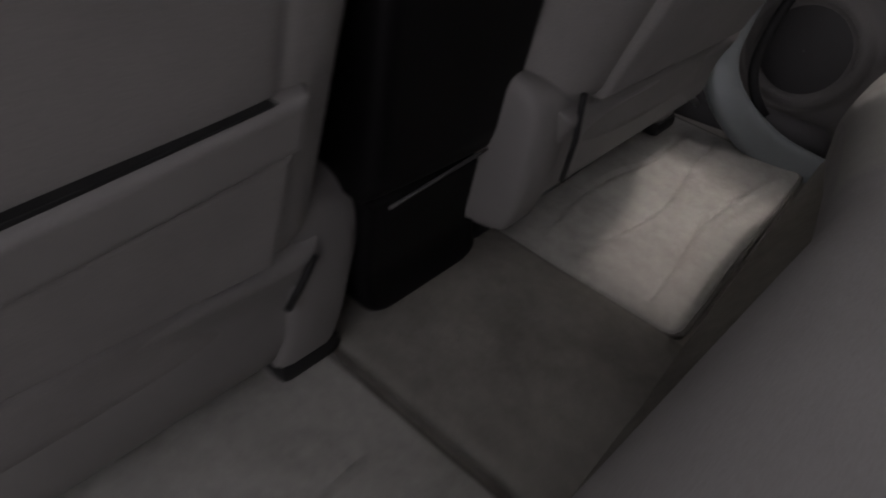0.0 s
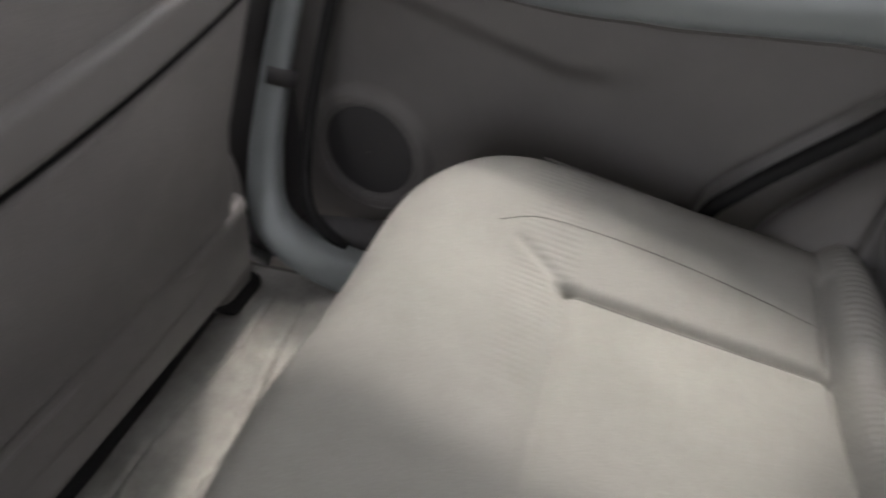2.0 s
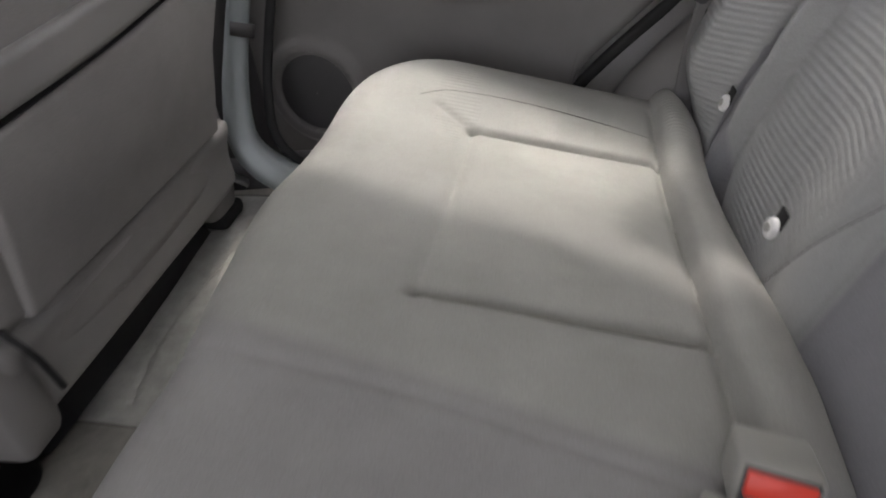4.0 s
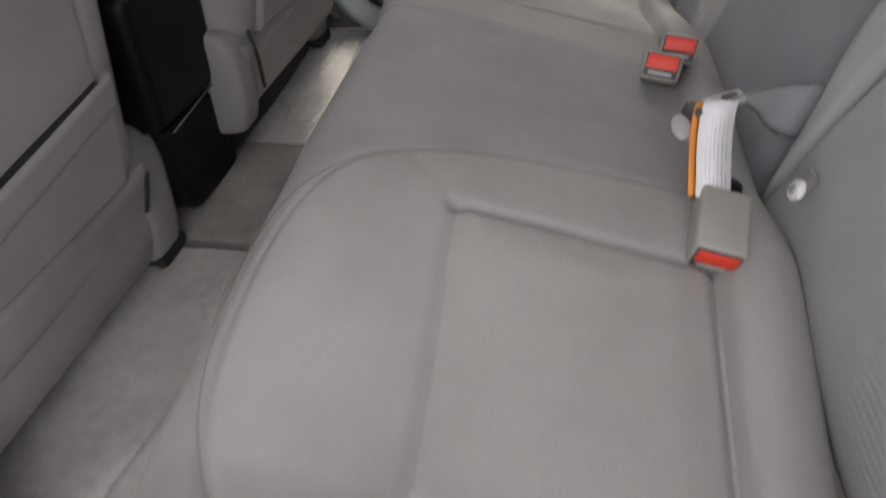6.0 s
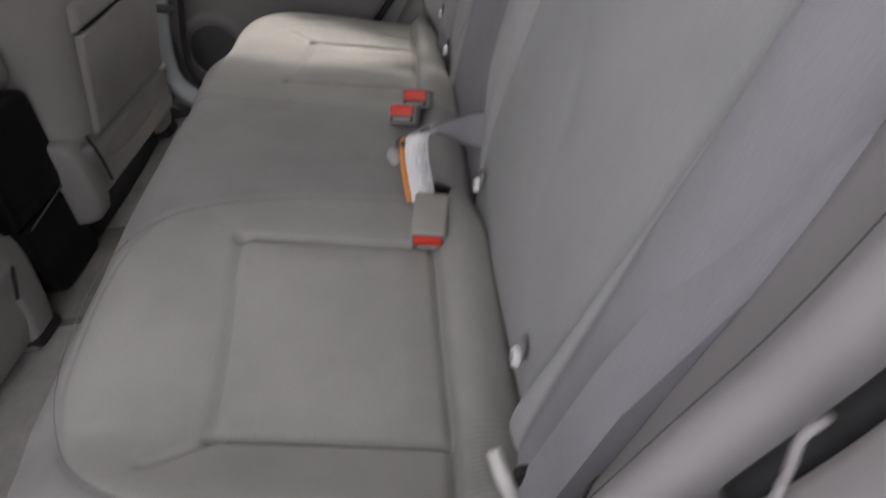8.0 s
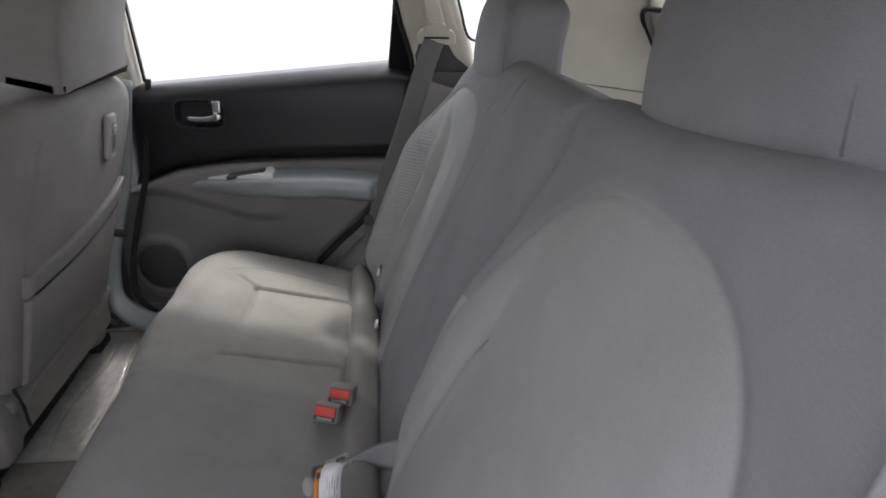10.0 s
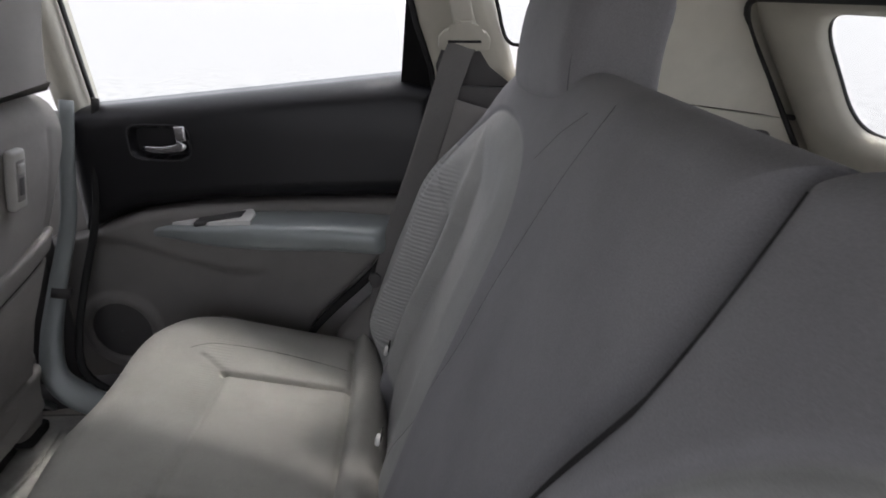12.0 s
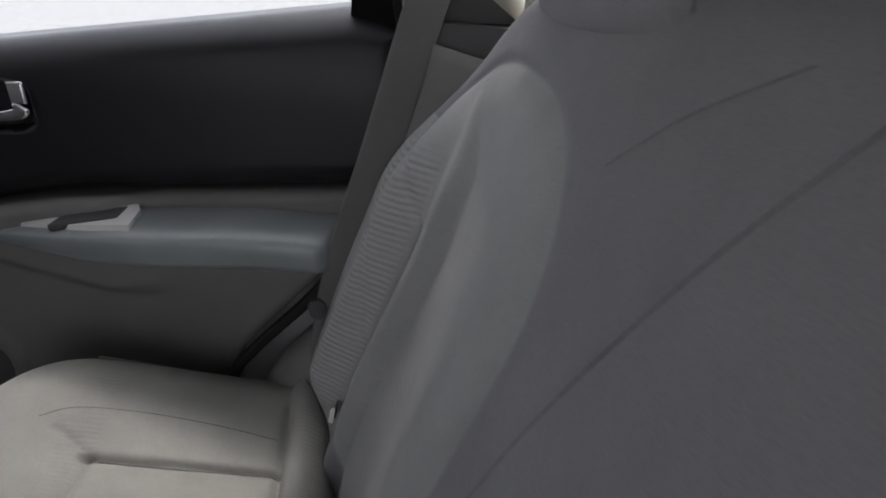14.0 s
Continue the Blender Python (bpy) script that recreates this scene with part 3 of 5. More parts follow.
def backrest(name, a0, a1, c, label):
    t = thing(name, label, "car seat", "rear backrests", at=(0.5, (a0 + a1) / 2, 0.3))
    soft = (lambda A: 0.040 - 0.004 * smooth01((0.02 - A) / 0.1)) if c > 0 else (lambda A: 0.040 - 0.018 * smooth01((A + 0.26) / 0.09))
    A, B, P, skirt = pillow(a0, a1, int((a1 - a0) / 0.0022), const(-0.06), back_hi(1 if c > 0 else -1), 320, back_height(c), back_to, soft, 0.12)
    pan = 0.5 + (1.0 - egg(A, B, c)) * 2.0
    s = 1 if c > 0 else -1
    ay = A * s
    if c > 0:
        bol, rid = past(ay, B, FAR_OUTER), past(ay, B, FAR_RIDGE)
        pan = np.maximum(pan, smooth01((bol - 0.002) / 0.006) * (B < 0.47))
        rib = smooth01((bol - 0.004) / 0.008) * smooth01((0.455 - B) / 0.03) + 0.55 * smooth01((0.34 - B) / 0.08) * smooth01((ay - 0.25) / 0.05) * smooth01((-rid - 0.006) / 0.01)
    else:
        out = past(ay, B, NEAR_OUTER)
        pan = np.maximum(pan, (ay < 0.30) * (B < 0.40) * smooth01((ay - 0.146) / 0.004))
        rib = 0.7 * smooth01((0.16 - B) / 0.05) * smooth01((out - 0.004) / 0.01) + 0.5 * smooth01((0.13 - B) / 0.06) * smooth01((ay - 0.32) / 0.05) * smooth01((-out - 0.006) / 0.01)
    grid_part("cover", A, B, P, lambda a, b: a == a, M_BACK, t, "", pan, True, rib)
    h = back_height(c)
    if c < 0:
        seam_on("pad_seam", t, [(-q, b) for q, b in NEAR_INNER[1:]], h, back_to, M_SEAMSHADE, 0.0011, 0.0006)
        seam_on("bolster_seam", t, [(-q, b) for q, b in NEAR_OUTER], h, back_to, M_TUCKSHADE, 0.0011, 0.0006)
    else:
        seam_on("bolster_seam", t, FAR_OUTER, h, back_to, M_SEAMSHADE, 0.0014, 0.0010)
        seam_on("short_seam", t, FAR_SHORT, h, back_to, M_THREAD, 0.0007, 0.0002, 30)
        seam_on("curved_seam", t, FAR_CURVE, h, back_to, M_THREAD, 0.0008, 0.0003, 60)
    skirt_part("back_shell", skirt, M_BACK, t, "", True)
    return t


near_back = backrest("split_rear_seat", -0.640, -0.1400, -0.35, "grey cloth backrest with an egg shaped sewn panel")
# dark strip that stands in for the shade in the slit between the two backrests
slit = thing("slit_shade_strip", "dark strip painted as shade in the slit between the rear backrests", "lining", kind="structure", at=(0.5, -0.135, 0.3))
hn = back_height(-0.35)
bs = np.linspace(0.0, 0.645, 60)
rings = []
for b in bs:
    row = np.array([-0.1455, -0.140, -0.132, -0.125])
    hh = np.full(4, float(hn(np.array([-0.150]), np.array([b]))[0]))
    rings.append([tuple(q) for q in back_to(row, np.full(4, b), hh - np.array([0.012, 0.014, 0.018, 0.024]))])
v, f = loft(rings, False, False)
put("shade_strip", v, f, M_SLITSHADE, slit).modifiers.new("thickness", "SOLIDIFY").thickness = 0.002
far_back = backrest("split_rear_seat", -0.1300, 0.645, 0.35, "wide grey cloth rear backrest with ribbed side and curved seam")


def headrest_mesh(parent, name, y, x, z, material, size=(0.105, 0.25, 0.155), lean=8.0, roll=0.0):
    """A padded block with a slanted crown, on two posts."""
    w, d, h = size[1], size[0], size[2]
    hi = rounded(-w / 2, w / 2, h, 0.09, 0.05, -1)
    m = pose(x, y, z, roll, lean, 0)

    def to3d(A, B, H):
        q = np.stack([-H, A + 0 * B, B + 0 * A], -1)
        R = np.array(m.to_3x3())
        return q @ R.T + np.array(m.translation)

    def height(A, B):
        return 0.012 * (1 - (A / (w / 2)) ** 2) + 0.008 * np.sin(np.pi * np.clip(B / h, 0, 1)) + d / 2
    A, B, P, skirt = pillow(-w / 2, w / 2, 50, const(0.0), hi, 50, height, to3d, 0.022, d * 0.88)
    ids = np.arange(50 * 50).reshape(50, 50)
    verts = list(P.reshape(-1, 3))
    faces = [tuple(int(k) for k in q) for q in np.stack([ids[:-1, :-1], ids[:-1, 1:], ids[1:, 1:], ids[1:, :-1]], -1).reshape(-1, 4)]
    base_i = len(verts)
    sv, sf = loft(skirt, True, False)
    n = len(skirt[0])
    sf.append(tuple((len(skirt) - 1) * n + j for j in range(n)))
    bm = bmesh.new()
    me = bpy.data.meshes.new(name)
    me.from_pydata([tuple(map(float, p)) for p in verts + list(sv)], [], faces + [tuple(base_i + k for k in f) for f in sf])
    bm.from_mesh(me)
    bpy.data.meshes.remove(me)
    bmesh.ops.remove_doubles(bm, verts=bm.verts, dist=0.0002)
    bmesh.ops.bevel(bm, geom=[e for e in bm.edges if e.is_manifold and e.calc_face_angle(0) > 1.0], offset=0.012, segments=3, profile=0.5, affect="EDGES")
    ob = part(name, bm, material, parent)
    for s in (-1, 1):
        v, f = sweep([m @ Vector((-d * 0.47 - 0.004 * math.sin(3.1 * k), s * w * 0.472, 0.012 + (h - 0.06) * k)) for k in np.linspace(0, 1, 12)], 0.0018, 0.0018, (0, 1, 0), 4)
        put("headrest_seam", v, f, M_THREAD, ob)
    for s in (-1, 1):
        v, f = sweep([m @ Vector((0, s * 0.06, -0.04)), m @ Vector((0, s * 0.06, 0.03))], 0.012, 0.012, (1, 0, 0))
        put("headrest_post", v, f, M_STEEL, parent, "steel post")
    return ob


headrest_mesh(near_back, "headrest", -0.352, 0.733, 0.866, M_BACK, (0.100, 0.252, 0.160), 9.0, -9.0)
headrest_mesh(far_back, "headrest", 0.332, 0.684, 0.822, M_BACK, (0.088, 0.258, 0.150), 9.0, -5.0)


def anchor_button(y, x, z, plate=None):
    t = thing("anchor_button", "round white plastic child seat anchor button on the backrest", "anchor button", "anchor buttons", at=(x, y, z))
    m = pose(x, y, z, 0, -75, 0)
    bm = bmesh.new()
    bmesh.ops.create_cone(bm, cap_ends=True, segments=24, radius1=0.0095, radius2=0.0085, depth=0.006, matrix=m)
    bmesh.ops.bevel(bm, geom=[e for e in bm.edges if e.calc_face_angle(0) > 0.8], offset=0.002, segments=2, affect="EDGES", profile=0.5)
    part("disc", bm, M_WHITE, t)
    bm = bmesh.new()
    bmesh.ops.create_cone(bm, cap_ends=True, segments=20, radius1=0.004, radius2=0.004, depth=0.0015, matrix=m @ pose(0, 0, 0.0032))
    part("mark", bm, M_PALE, t)
    part("tab", box((0.016, 0.016, 0.002), m @ pose(0.010, 0, -0.003), 0.0008), plate or M_TRIM, t)
    return t


anchor_button(-0.456, 0.445, 0.348)
anchor_button(-0.19, 0.443, 0.358)
anchor_button(0.29, 0.440, 0.362, M_RUBBER)
anchor_button(0.515, 0.446, 0.366, M_RUBBER)

# ---------------------------------------------------------------- front seats
def front_seat(name, c, x0, z0, label):
    """A front seat seen from behind: cloth back, pocket, flap, hinge covers, headrest."""
    t = thing(name, label, "car seat", "front seats", at=(x0 - 0.2, c, floor_z(c)))
    SL = 0.20
    sgn = 1 if c > 0 else -1

    def to3d(A, B, H):
        up = smooth01((B - 0.42) / 0.3)
        return np.stack([x0 + SL * (B - 0.3) + H + 0.020 * (1 - (A / 0.245) ** 2) * smooth01((B - 0.30) / 0.2) * (sgn > 0), c + np.where(A * sgn > 0, A * np.interp(B, [0.22, 0.30, 0.44, 0.55, 0.70, 0.80], [0.88, 0.86, 0.84, 1.02, 1.22, 1.24]), A * (1 + 0.1 * up)) + 0.03 * sgn * up, B + z0 + 0 * A], -1)
    hw = 0.245
    hi = rounded(-hw, hw, 0.80, 0.10, 0.09, -1)

    def back_h(A, B):
        h = 0.012 * (1 - (A / hw) ** 2)
        for s in (-1, 1):
            h = h + crease(A, B, [(s * 0.175, 0.30), (s * 0.18, 0.62), (s * 0.15, 0.74)], 0.003, 0.004)
        h = h + crease(A, B, [(-0.24, 0.335), (0.24, 0.335)], 0.005, 0.004)
        return h + 0.0015 * np.sin(A * 31) * np.sin(B * 23)
    pad("backrest", -hw, hw, 110, const(0.235), hi, 130, back_h, to3d, 0.05, 0.12, M_FRONT, t)
    # map pocket with its banded mouth
    base, slope = (0.519, 0.12) if sgn > 0 else (0.440, 0.15)
    line = lambda a: base + slope * a
    pad("map_pocket", -0.186, 0.186, 60, const(0.336), lambda a: line(a) - (0.002 if sgn > 0 else 0.036), 50,
        lambda A, B: 0.014 + 0.005 * smooth01((B - 0.34) / 0.10) * np.cos(A * 7.0), to3d, 0.006, 0.012, M_FRONT, t)
    lift = 0.004 if sgn > 0 else -0.038
    pad("pocket_band", -0.190, 0.190, 60, lambda a: line(a) + lift, lambda a: line(a) + lift + 0.038, 24,
        lambda A, B: 0.016 + 0.007 * np.cos(A * 7.0), to3d, 0.008, 0.014, M_VINYL, t, "sewn vinyl pocket band")
    # black strip along the band's edge: the gap's shade drawn as a solid
    pad("pocket_gap_shade", -0.170, 0.170, 40, lambda a: line(a) - 0.001, lambda a: line(a) + (0.0004 if sgn > 0 else 0.0030) * (1 - (a / 0.175) ** 2), 8,
        lambda A, B: 0.013 + 0.004 * np.cos(A * 7.0), to3d, 0.0008, 0.008, M_RUBBER, t, "dark strip drawn as shade in the pocket opening")
    low = 0.228 if sgn > 0 else 0.185
    pad("lower_flap", -0.232, 0.232, 70, rounded(-0.232, 0.232, low, 0.04, 0.02, 1), const(0.333), 40,
        lambda A, B: 0.010 + 0.003 * np.sin(B * 60), to3d, 0.018, 0.016, M_VINYL, t, "grey vinyl flap")
    # hinge covers at both sides with a dark slot
    for s in (-1, 1):
        outboard = s * sgn > 0
        y = c + s * ((0.205 if sgn > 0 else 0.170) if outboard else (0.225 if sgn > 0 else 0.238))
        back = 0.0 if not outboard else -0.03 if sgn > 0 else 0.040
        lobe = [(-0.095, 0.03), (-0.10, 0.15), (-0.06, 0.205), (-0.015, 0.215), (0.010, 0.19), (0.012, 0.12), (0.006, 0.05), (-0.012, 0.006), (-0.07, 0.0)]
        pts = spline(lobe + [lobe[0]], 40)[:-1]
        bot, tall = (0.155, 1.0) if sgn < 0 or outboard else (0.198, 0.74)
        bot, tall = (0.150, 0.80) if sgn < 0 and outboard else (bot, tall)
        cut = (0.345, 0.30, 0.255) if sgn > 0 else (0.322, 0.30, 0.278)
        rings = []
        for k, inset in ((-0.034, 0.16), (-0.031, 0.05), (-0.022, 0.0), (0.022, 0.0), (0.031, 0.05), (0.034, 0.16)):
            ctr = pts.mean(0)
            rings.append([(x0 - 0.005 + back + p[0], y + k * (0.78 + 1.5 * p[1]) * (1.0 if sgn < 0 or outboard else 0.84) + 0.06 * (p[1] - 0.1) * s, bot + z0 + p[1] * tall) for p in ctr + (pts - ctr) * (1 - inset)])
        v, f = loft(rings)
        cover = put("hinge_cover", v, f, M_GREY, t, "grey plastic hinge cover")
        v, f = sweep([(x0 + 0.014 + back, y - s * 0.014, z0 + cut[0]), (x0 + 0.014 + back, y - s * 0.026, z0 + cut[1]), (x0 + 0.010 + back, y - s * 0.034, z0 + cut[2])], 0.005, 0.006, (0, 1, 0))
        put("slot", v, f, M_RUBBER, cover)
        if sgn < 0 or outboard:
            foot = box((0.085, 0.066, 0.024), pose(x0 - 0.040 + back, y + (0.02 if outboard and sgn < 0 else 0), floor_z(y) + 0.020), 0.009)
            part("rail_carpet", foot, M_RUBBER, t, "black trimmed carpet at the rail")
        v, f = sweep([(x0 - 0.5, y, floor_z(y) + 0.03), (x0 - 0.08, y, floor_z(y) + 0.03)], 0.04, 0.05)
        put("rail", v, f, M_CHARCOAL, t)
    part("cushion", box((0.46, 0.46, 0.15), pose(x0 - 0.32, c, 0.30 + z0, 0, -5, 0), 0.05, 3), M_FRONT, t)
    part("seat_frame", box((0.40, 0.40, 0.07), pose(x0 - 0.26, c, 0.175 + z0), 0.01), M_CHARCOAL, t)
    headrest_mesh(t, "headrest", c + 0.08 * sgn, x0 + (0.066 if sgn > 0 else 0.045), z0 + 0.815, M_FRONT, (0.10, 0.29, 0.18), 12)
    return t


pass_seat = front_seat("front_seat", 0.355, -0.175, 0.0, "grey cloth front passenger seat with map pocket on its back")
driver_seat = front_seat("front_seat", -0.293, -0.24, -0.072, "grey cloth driver seat with map pocket on its back")

latch = thing("seat_release", "recessed grey release lever on the passenger seat back", "lever", at=(-0.06, 0.452, 0.698))
mL = pose(-0.058, 0.452, 0.698, 0, 11, 0)
part("bezel", box((0.014, 0.034, 0.088), mL, 0.006, 3), M_PALE, latch)
part("recess", box((0.004, 0.018, 0.060), mL @ pose(0.0062, 0, 0), 0.0015), M_GREY, latch)
part("slot", box((0.004, 0.012, 0.026), mL @ pose(0.0072, 0, -0.008), 0.0015), M_DARKGREY, latch)
part("lever", box((0.008, 0.016, 0.016), mL @ pose(0.007, 0, 0.018), 0.004, 3), M_PALE, latch)

# ---------------------------------------------------------------- centre console
console = thing("centre_console", "black plastic rear face of the centre console with a grey lid", "console", at=(-0.3, 0.05, 0.1))


def con_to(A, B, H):
    return np.stack([-0.215 + 0.12 * (B - 0.3) + H + 0 * A, 0.068 - 0.15 * (B - 0.15) + A + 0 * B, B + 0 * A], -1)


pad("rear_panel", -0.082, 0.082, 50, const(0.282), rounded(-0.082, 0.082, 0.455, 0.03, 0.02, -1), 50,
    lambda A, B: 0.006 + 0.004 * np.cos(A * 12) - 0.003 * smooth01((0.31 - B) / 0.02), con_to, 0.012, 0.08, M_BLACK, console)
pad("lower_panel", -0.076, 0.076, 50, rounded(-0.076, 0.076, 0.140, 0.03, 0.02, 1), const(0.277), 40,
    lambda A, B: 0.0 + 0.012 * smooth01((0.20 - B) / 0.06) + 0 * A, con_to, 0.010, 0.07, M_BLACK, console)
v, f = sweep([(-0.2115, 0.048 + y, 0.2800 + 0.1 * y) for y in np.linspace(-0.06, 0.06, 9)], 0.0028, 0.003, (1, 0, 0))
put("bright_edge", v, f, M_DARKGREY, console)
part("body", box((0.66, 0.17, 0.32), pose(-0.63, 0.045, 0.27), 0.02), M_CHARCOAL, console)
bm = box((0.34, 0.175, 0.07), pose(-0.362, 0.022, 0.49), 0.028, 4)
part("lid", bm, M_GREY, console, "grey padded lid")

# ---------------------------------------------------------------- far rear door
def door_y(x, z=0.5):
    return 0.742 - 0.12 * (x - 0.08)


door = thing("door_1", "closed rear door with black upper trim and grey lower trim", "car door", kind="structure", at=(0.2, 0.75, 0.3))


def door_to(off):
    return lambda A, B, H: np.stack([A + 0 * B, door_y(A) + off - H, B + 0 * A], -1)


black_lo = lambda a: np.interp(a, [-0.2, -0.149, -0.09, -0.025, 0.1, 0.252, 0.47, 0.6], [0.48, 0.497, 0.528, 0.552, 0.572, 0.582, 0.593, 0.596])
sill_hi = lambda a: np.interp(a, [-0.16, -0.1, 0.48, 0.56], [0.736, 0.743, 0.808, 0.790])


def hollow(A, B):
    q = (np.abs((A - 0.037) / 0.053) ** 4 + np.abs((B - 0.686) / 0.029) ** 4) ** (1 / 4)
    return 0.022 - 0.022 * np.clip((B - 0.70) / 0.11, 0, 1.2) ** 2 - 0.016 * smooth01((1.06 - q) / 0.16)


pad("upper_trim", -0.150, 0.545, 170, black_lo, sill_hi, 90, hollow, door_to(0.0), 0.038, 0.05, M_CHARCOAL, door, "black soft upper door trim")
low_lo = lambda a: np.interp(a, [-0.25, 0.26, 0.295, 0.36, 0.43, 0.48], [0.12, 0.12, 0.325, 0.392, 0.464, 0.55])


def low_h(A, B):
    h = 0.012 + 0.020 * smooth01((B - (0.475 - 0.29 * np.clip(A + 0.069, 0, 0.2))) / 0.03) * smooth01((0.24 - A) / 0.10)
    sp = np.hypot(A + 0.112, B - 0.284)
    h = h + 0.012 * smooth01((0.092 - sp) / 0.012) - 0.008 * smooth01((0.070 - sp) / 0.004)
    return h


pad("lower_trim", -0.235, 0.478, 190, low_lo, lambda a: black_lo(a) - 0.004, 130, low_h, door_to(0.0), 0.016, 0.05, M_GREY, door, "grey moulded lower door trim")
spk = (-0.112, 0.284)
rings = []
for r, d in ((0.001, 0.018), (0.03, 0.018), (0.060, 0.017), (0.068, 0.014)):
    rings.append([(spk[0] + r * math.cos(a), door_y(spk[0] + r * math.cos(a)) - d, spk[1] + r * math.sin(a)) for a in np.linspace(0, 2 * math.pi, 41)[:-1]])
v, f = loft(rings, True, False)
grille = put("speaker_grille", v, f, M_DARKGREY, door, "dark speaker grille")
v, f = sweep([(spk[0] + 0.071 * math.cos(a), door_y(spk[0] + 0.071 * math.cos(a)) - 0.020, spk[1] + 0.071 * math.sin(a)) for a in np.linspace(0, 2 * math.pi, 49)], 0.005, 0.005, (0, 1, 0), 5)
put("speaker_ring", v, f, M_GREY, grille)

# armrest: rounded ledge that narrows to the front
rings = []
for x in np.linspace(-0.085, 0.462, 60):
    k = smooth01((x + 0.105) / 0.34)
    e = 1 - smooth01((x - 0.432) / 0.03)
    y1 = door_y(x) + 0.01
    y0 = door_y(x) - 0.012 - (0.088 * k) * (0.55 + 0.45 * e)
    zt = np.interp(x, [-0.085, 0.007, 0.192, 0.35, 0.46], [0.495, 0.526, 0.558, 0.562, 0.557])
    zb = zt - 0.012 - 0.042 * k
    ring = []
    for a in np.linspace(0, 2 * math.pi, 29)[:-1]:
        cc, ss = math.cos(a), math.sin(a)
        ring.append((x, (y0 + y1) / 2 + (y1 - y0) / 2 * math.copysign(abs(cc) ** 0.55, cc), (zt + zb) / 2 + (zt - zb) / 2 * math.copysign(abs(ss) ** 0.6, ss)))
    rings.append(ring)
v, f = loft(rings)
armrest = put("armrest", v, f, M_SILVER, door, "silver grey armrest")
rings = []
for x in np.linspace(-0.03, 0.448, 40):
    k = smooth01((x + 0.105) / 0.34)
    zt = np.interp(x, [-0.085, 0.007, 0.192, 0.35, 0.46], [0.495, 0.526, 0.558, 0.562, 0.557]) - 0.012 - 0.042 * k
    y0 = door_y(x) - 0.070 * k
    rings.append([(x, y0 + 0.07, zt + 0.004), (x, y0, zt + 0.004), (x, y0 + 0.004, zt - 0.006), (x, y0 + 0.07, zt - 0.01)])
v, f = loft(rings)
put("armrest_edge", v, f, M_GREY, door)
# switch bezel
top = lambda x: float(np.interp(x, [-0.085, 0.007, 0.192, 0.35, 0.46], [0.495, 0.526, 0.558, 0.562, 0.557]))
wide_at = lambda x: 0.088 * float(smooth01((x + 0.105) / 0.34)) - 0.010
rings = []
for x in np.linspace(0.012, 0.205, 24):
    y0 = door_y(x) - 0.012 - 0.088 * float(smooth01((x + 0.105) / 0.34)) + 0.012
    z = top(x) + 0.0045
    w = wide_at(x) * (0.55 if x < 0.02 or x > 0.2 else 0.8)
    rings.append([(x, y0, z - 0.014), (x, y0 + 0.003, z), (x, y0 + 0.003 + w, z + 0.002), (x, y0 + 0.006 + w, z - 0.01)])
v, f = loft(rings)
bez = put("switch_bezel", v, f, M_WHITE, door, "pale silver switch surround", False)
for x0s, x1s in ((0.026, 0.066), (0.092, 0.186)):
    xm = (x0s + x1s) / 2
    w = wide_at(xm) * 0.8
    ym = door_y(xm) - 0.012 - 0.088 * float(smooth01((xm + 0.105) / 0.34)) + 0.015 + w / 2
    tilt = -math.degrees(math.atan2(top(x1s) - top(x0s), x1s - x0s))
    pocket = part("switch_pocket", box((x1s - x0s, w * 0.72, 0.010), pose(xm, ym, top(xm) + 0.0022, 0, tilt, -7), 0.003), M_DARKGREY, bez, "dark grip pocket")
# inner handle
rim = [(0.037 + 0.058 * math.copysign(abs(math.cos(a)) ** 0.45, math.cos(a)), 0.686 + 0.033 * math.copysign(abs(math.sin(a)) ** 0.45, math.sin(a))) for a in np.linspace(0, 2 * math.pi, 61)]
v, f = sweep([(x, door_y(x) - 0.0225 + 0.022 * max((z - 0.70) / 0.11, 0) ** 2, z) for x, z in rim], 0.0030, 0.0030, (0, 1, 0), 4, 2.0)
put("handle_surround", v, f, M_DARKTRIM, door, "thin dark handle surround")
v, f = sweep(spline([(0.005, door_y(0.005) - 0.013, 0.674), (0.035, door_y(0.035) - 0.017, 0.672), (0.072, door_y(0.072) - 0.020, 0.678), (0.080, door_y(0.08) - 0.020, 0.688)], 14),
             [0.010, 0.012, 0.013, 0.014, 0.014, 0.014, 0.014, 0.015, 0.016, 0.018, 0.020, 0.022, 0.022, 0.02], 0.010, (0, 1, 0))
put("door_handle", v, f, M_CHROME, door, "chrome inner door handle")
bm = box((0.022, 0.010, 0.028), pose(0.079, door_y(0.079) - 0.020, 0.704, 0, 0, -7), 0.004, 3)
part("lock_tab", bm, M_CHROME, door, "chrome lock tab")
# window frame, glass and rear corner
glass_y = lambda x, z: door_y(x) + 0.035 - 0.30 * (z - 0.78)
pane = [(-0.10, 0.73), (0.50, 0.785), (0.49, 0.83), (0.425, 1.12), (-0.085, 1.12)]
g = part("window_pane", prism(pane, (0.0, 0.004), lambda u, w, d: (u, glass_y(u, w) + d, w)), M_GLASS, door)
g.visible_shadow = False
part("corner_cover", prism([(0.478, 0.79), (0.540, 0.78), (0.534, 0.83), (0.512, 0.90), (0.500, 0.945), (0.49, 0.945)], (-0.02, 0.02), lambda u, w, d: (u, glass_y(u, w) + d, w), 0.004), M_BLACK, door, "black triangular window corner")
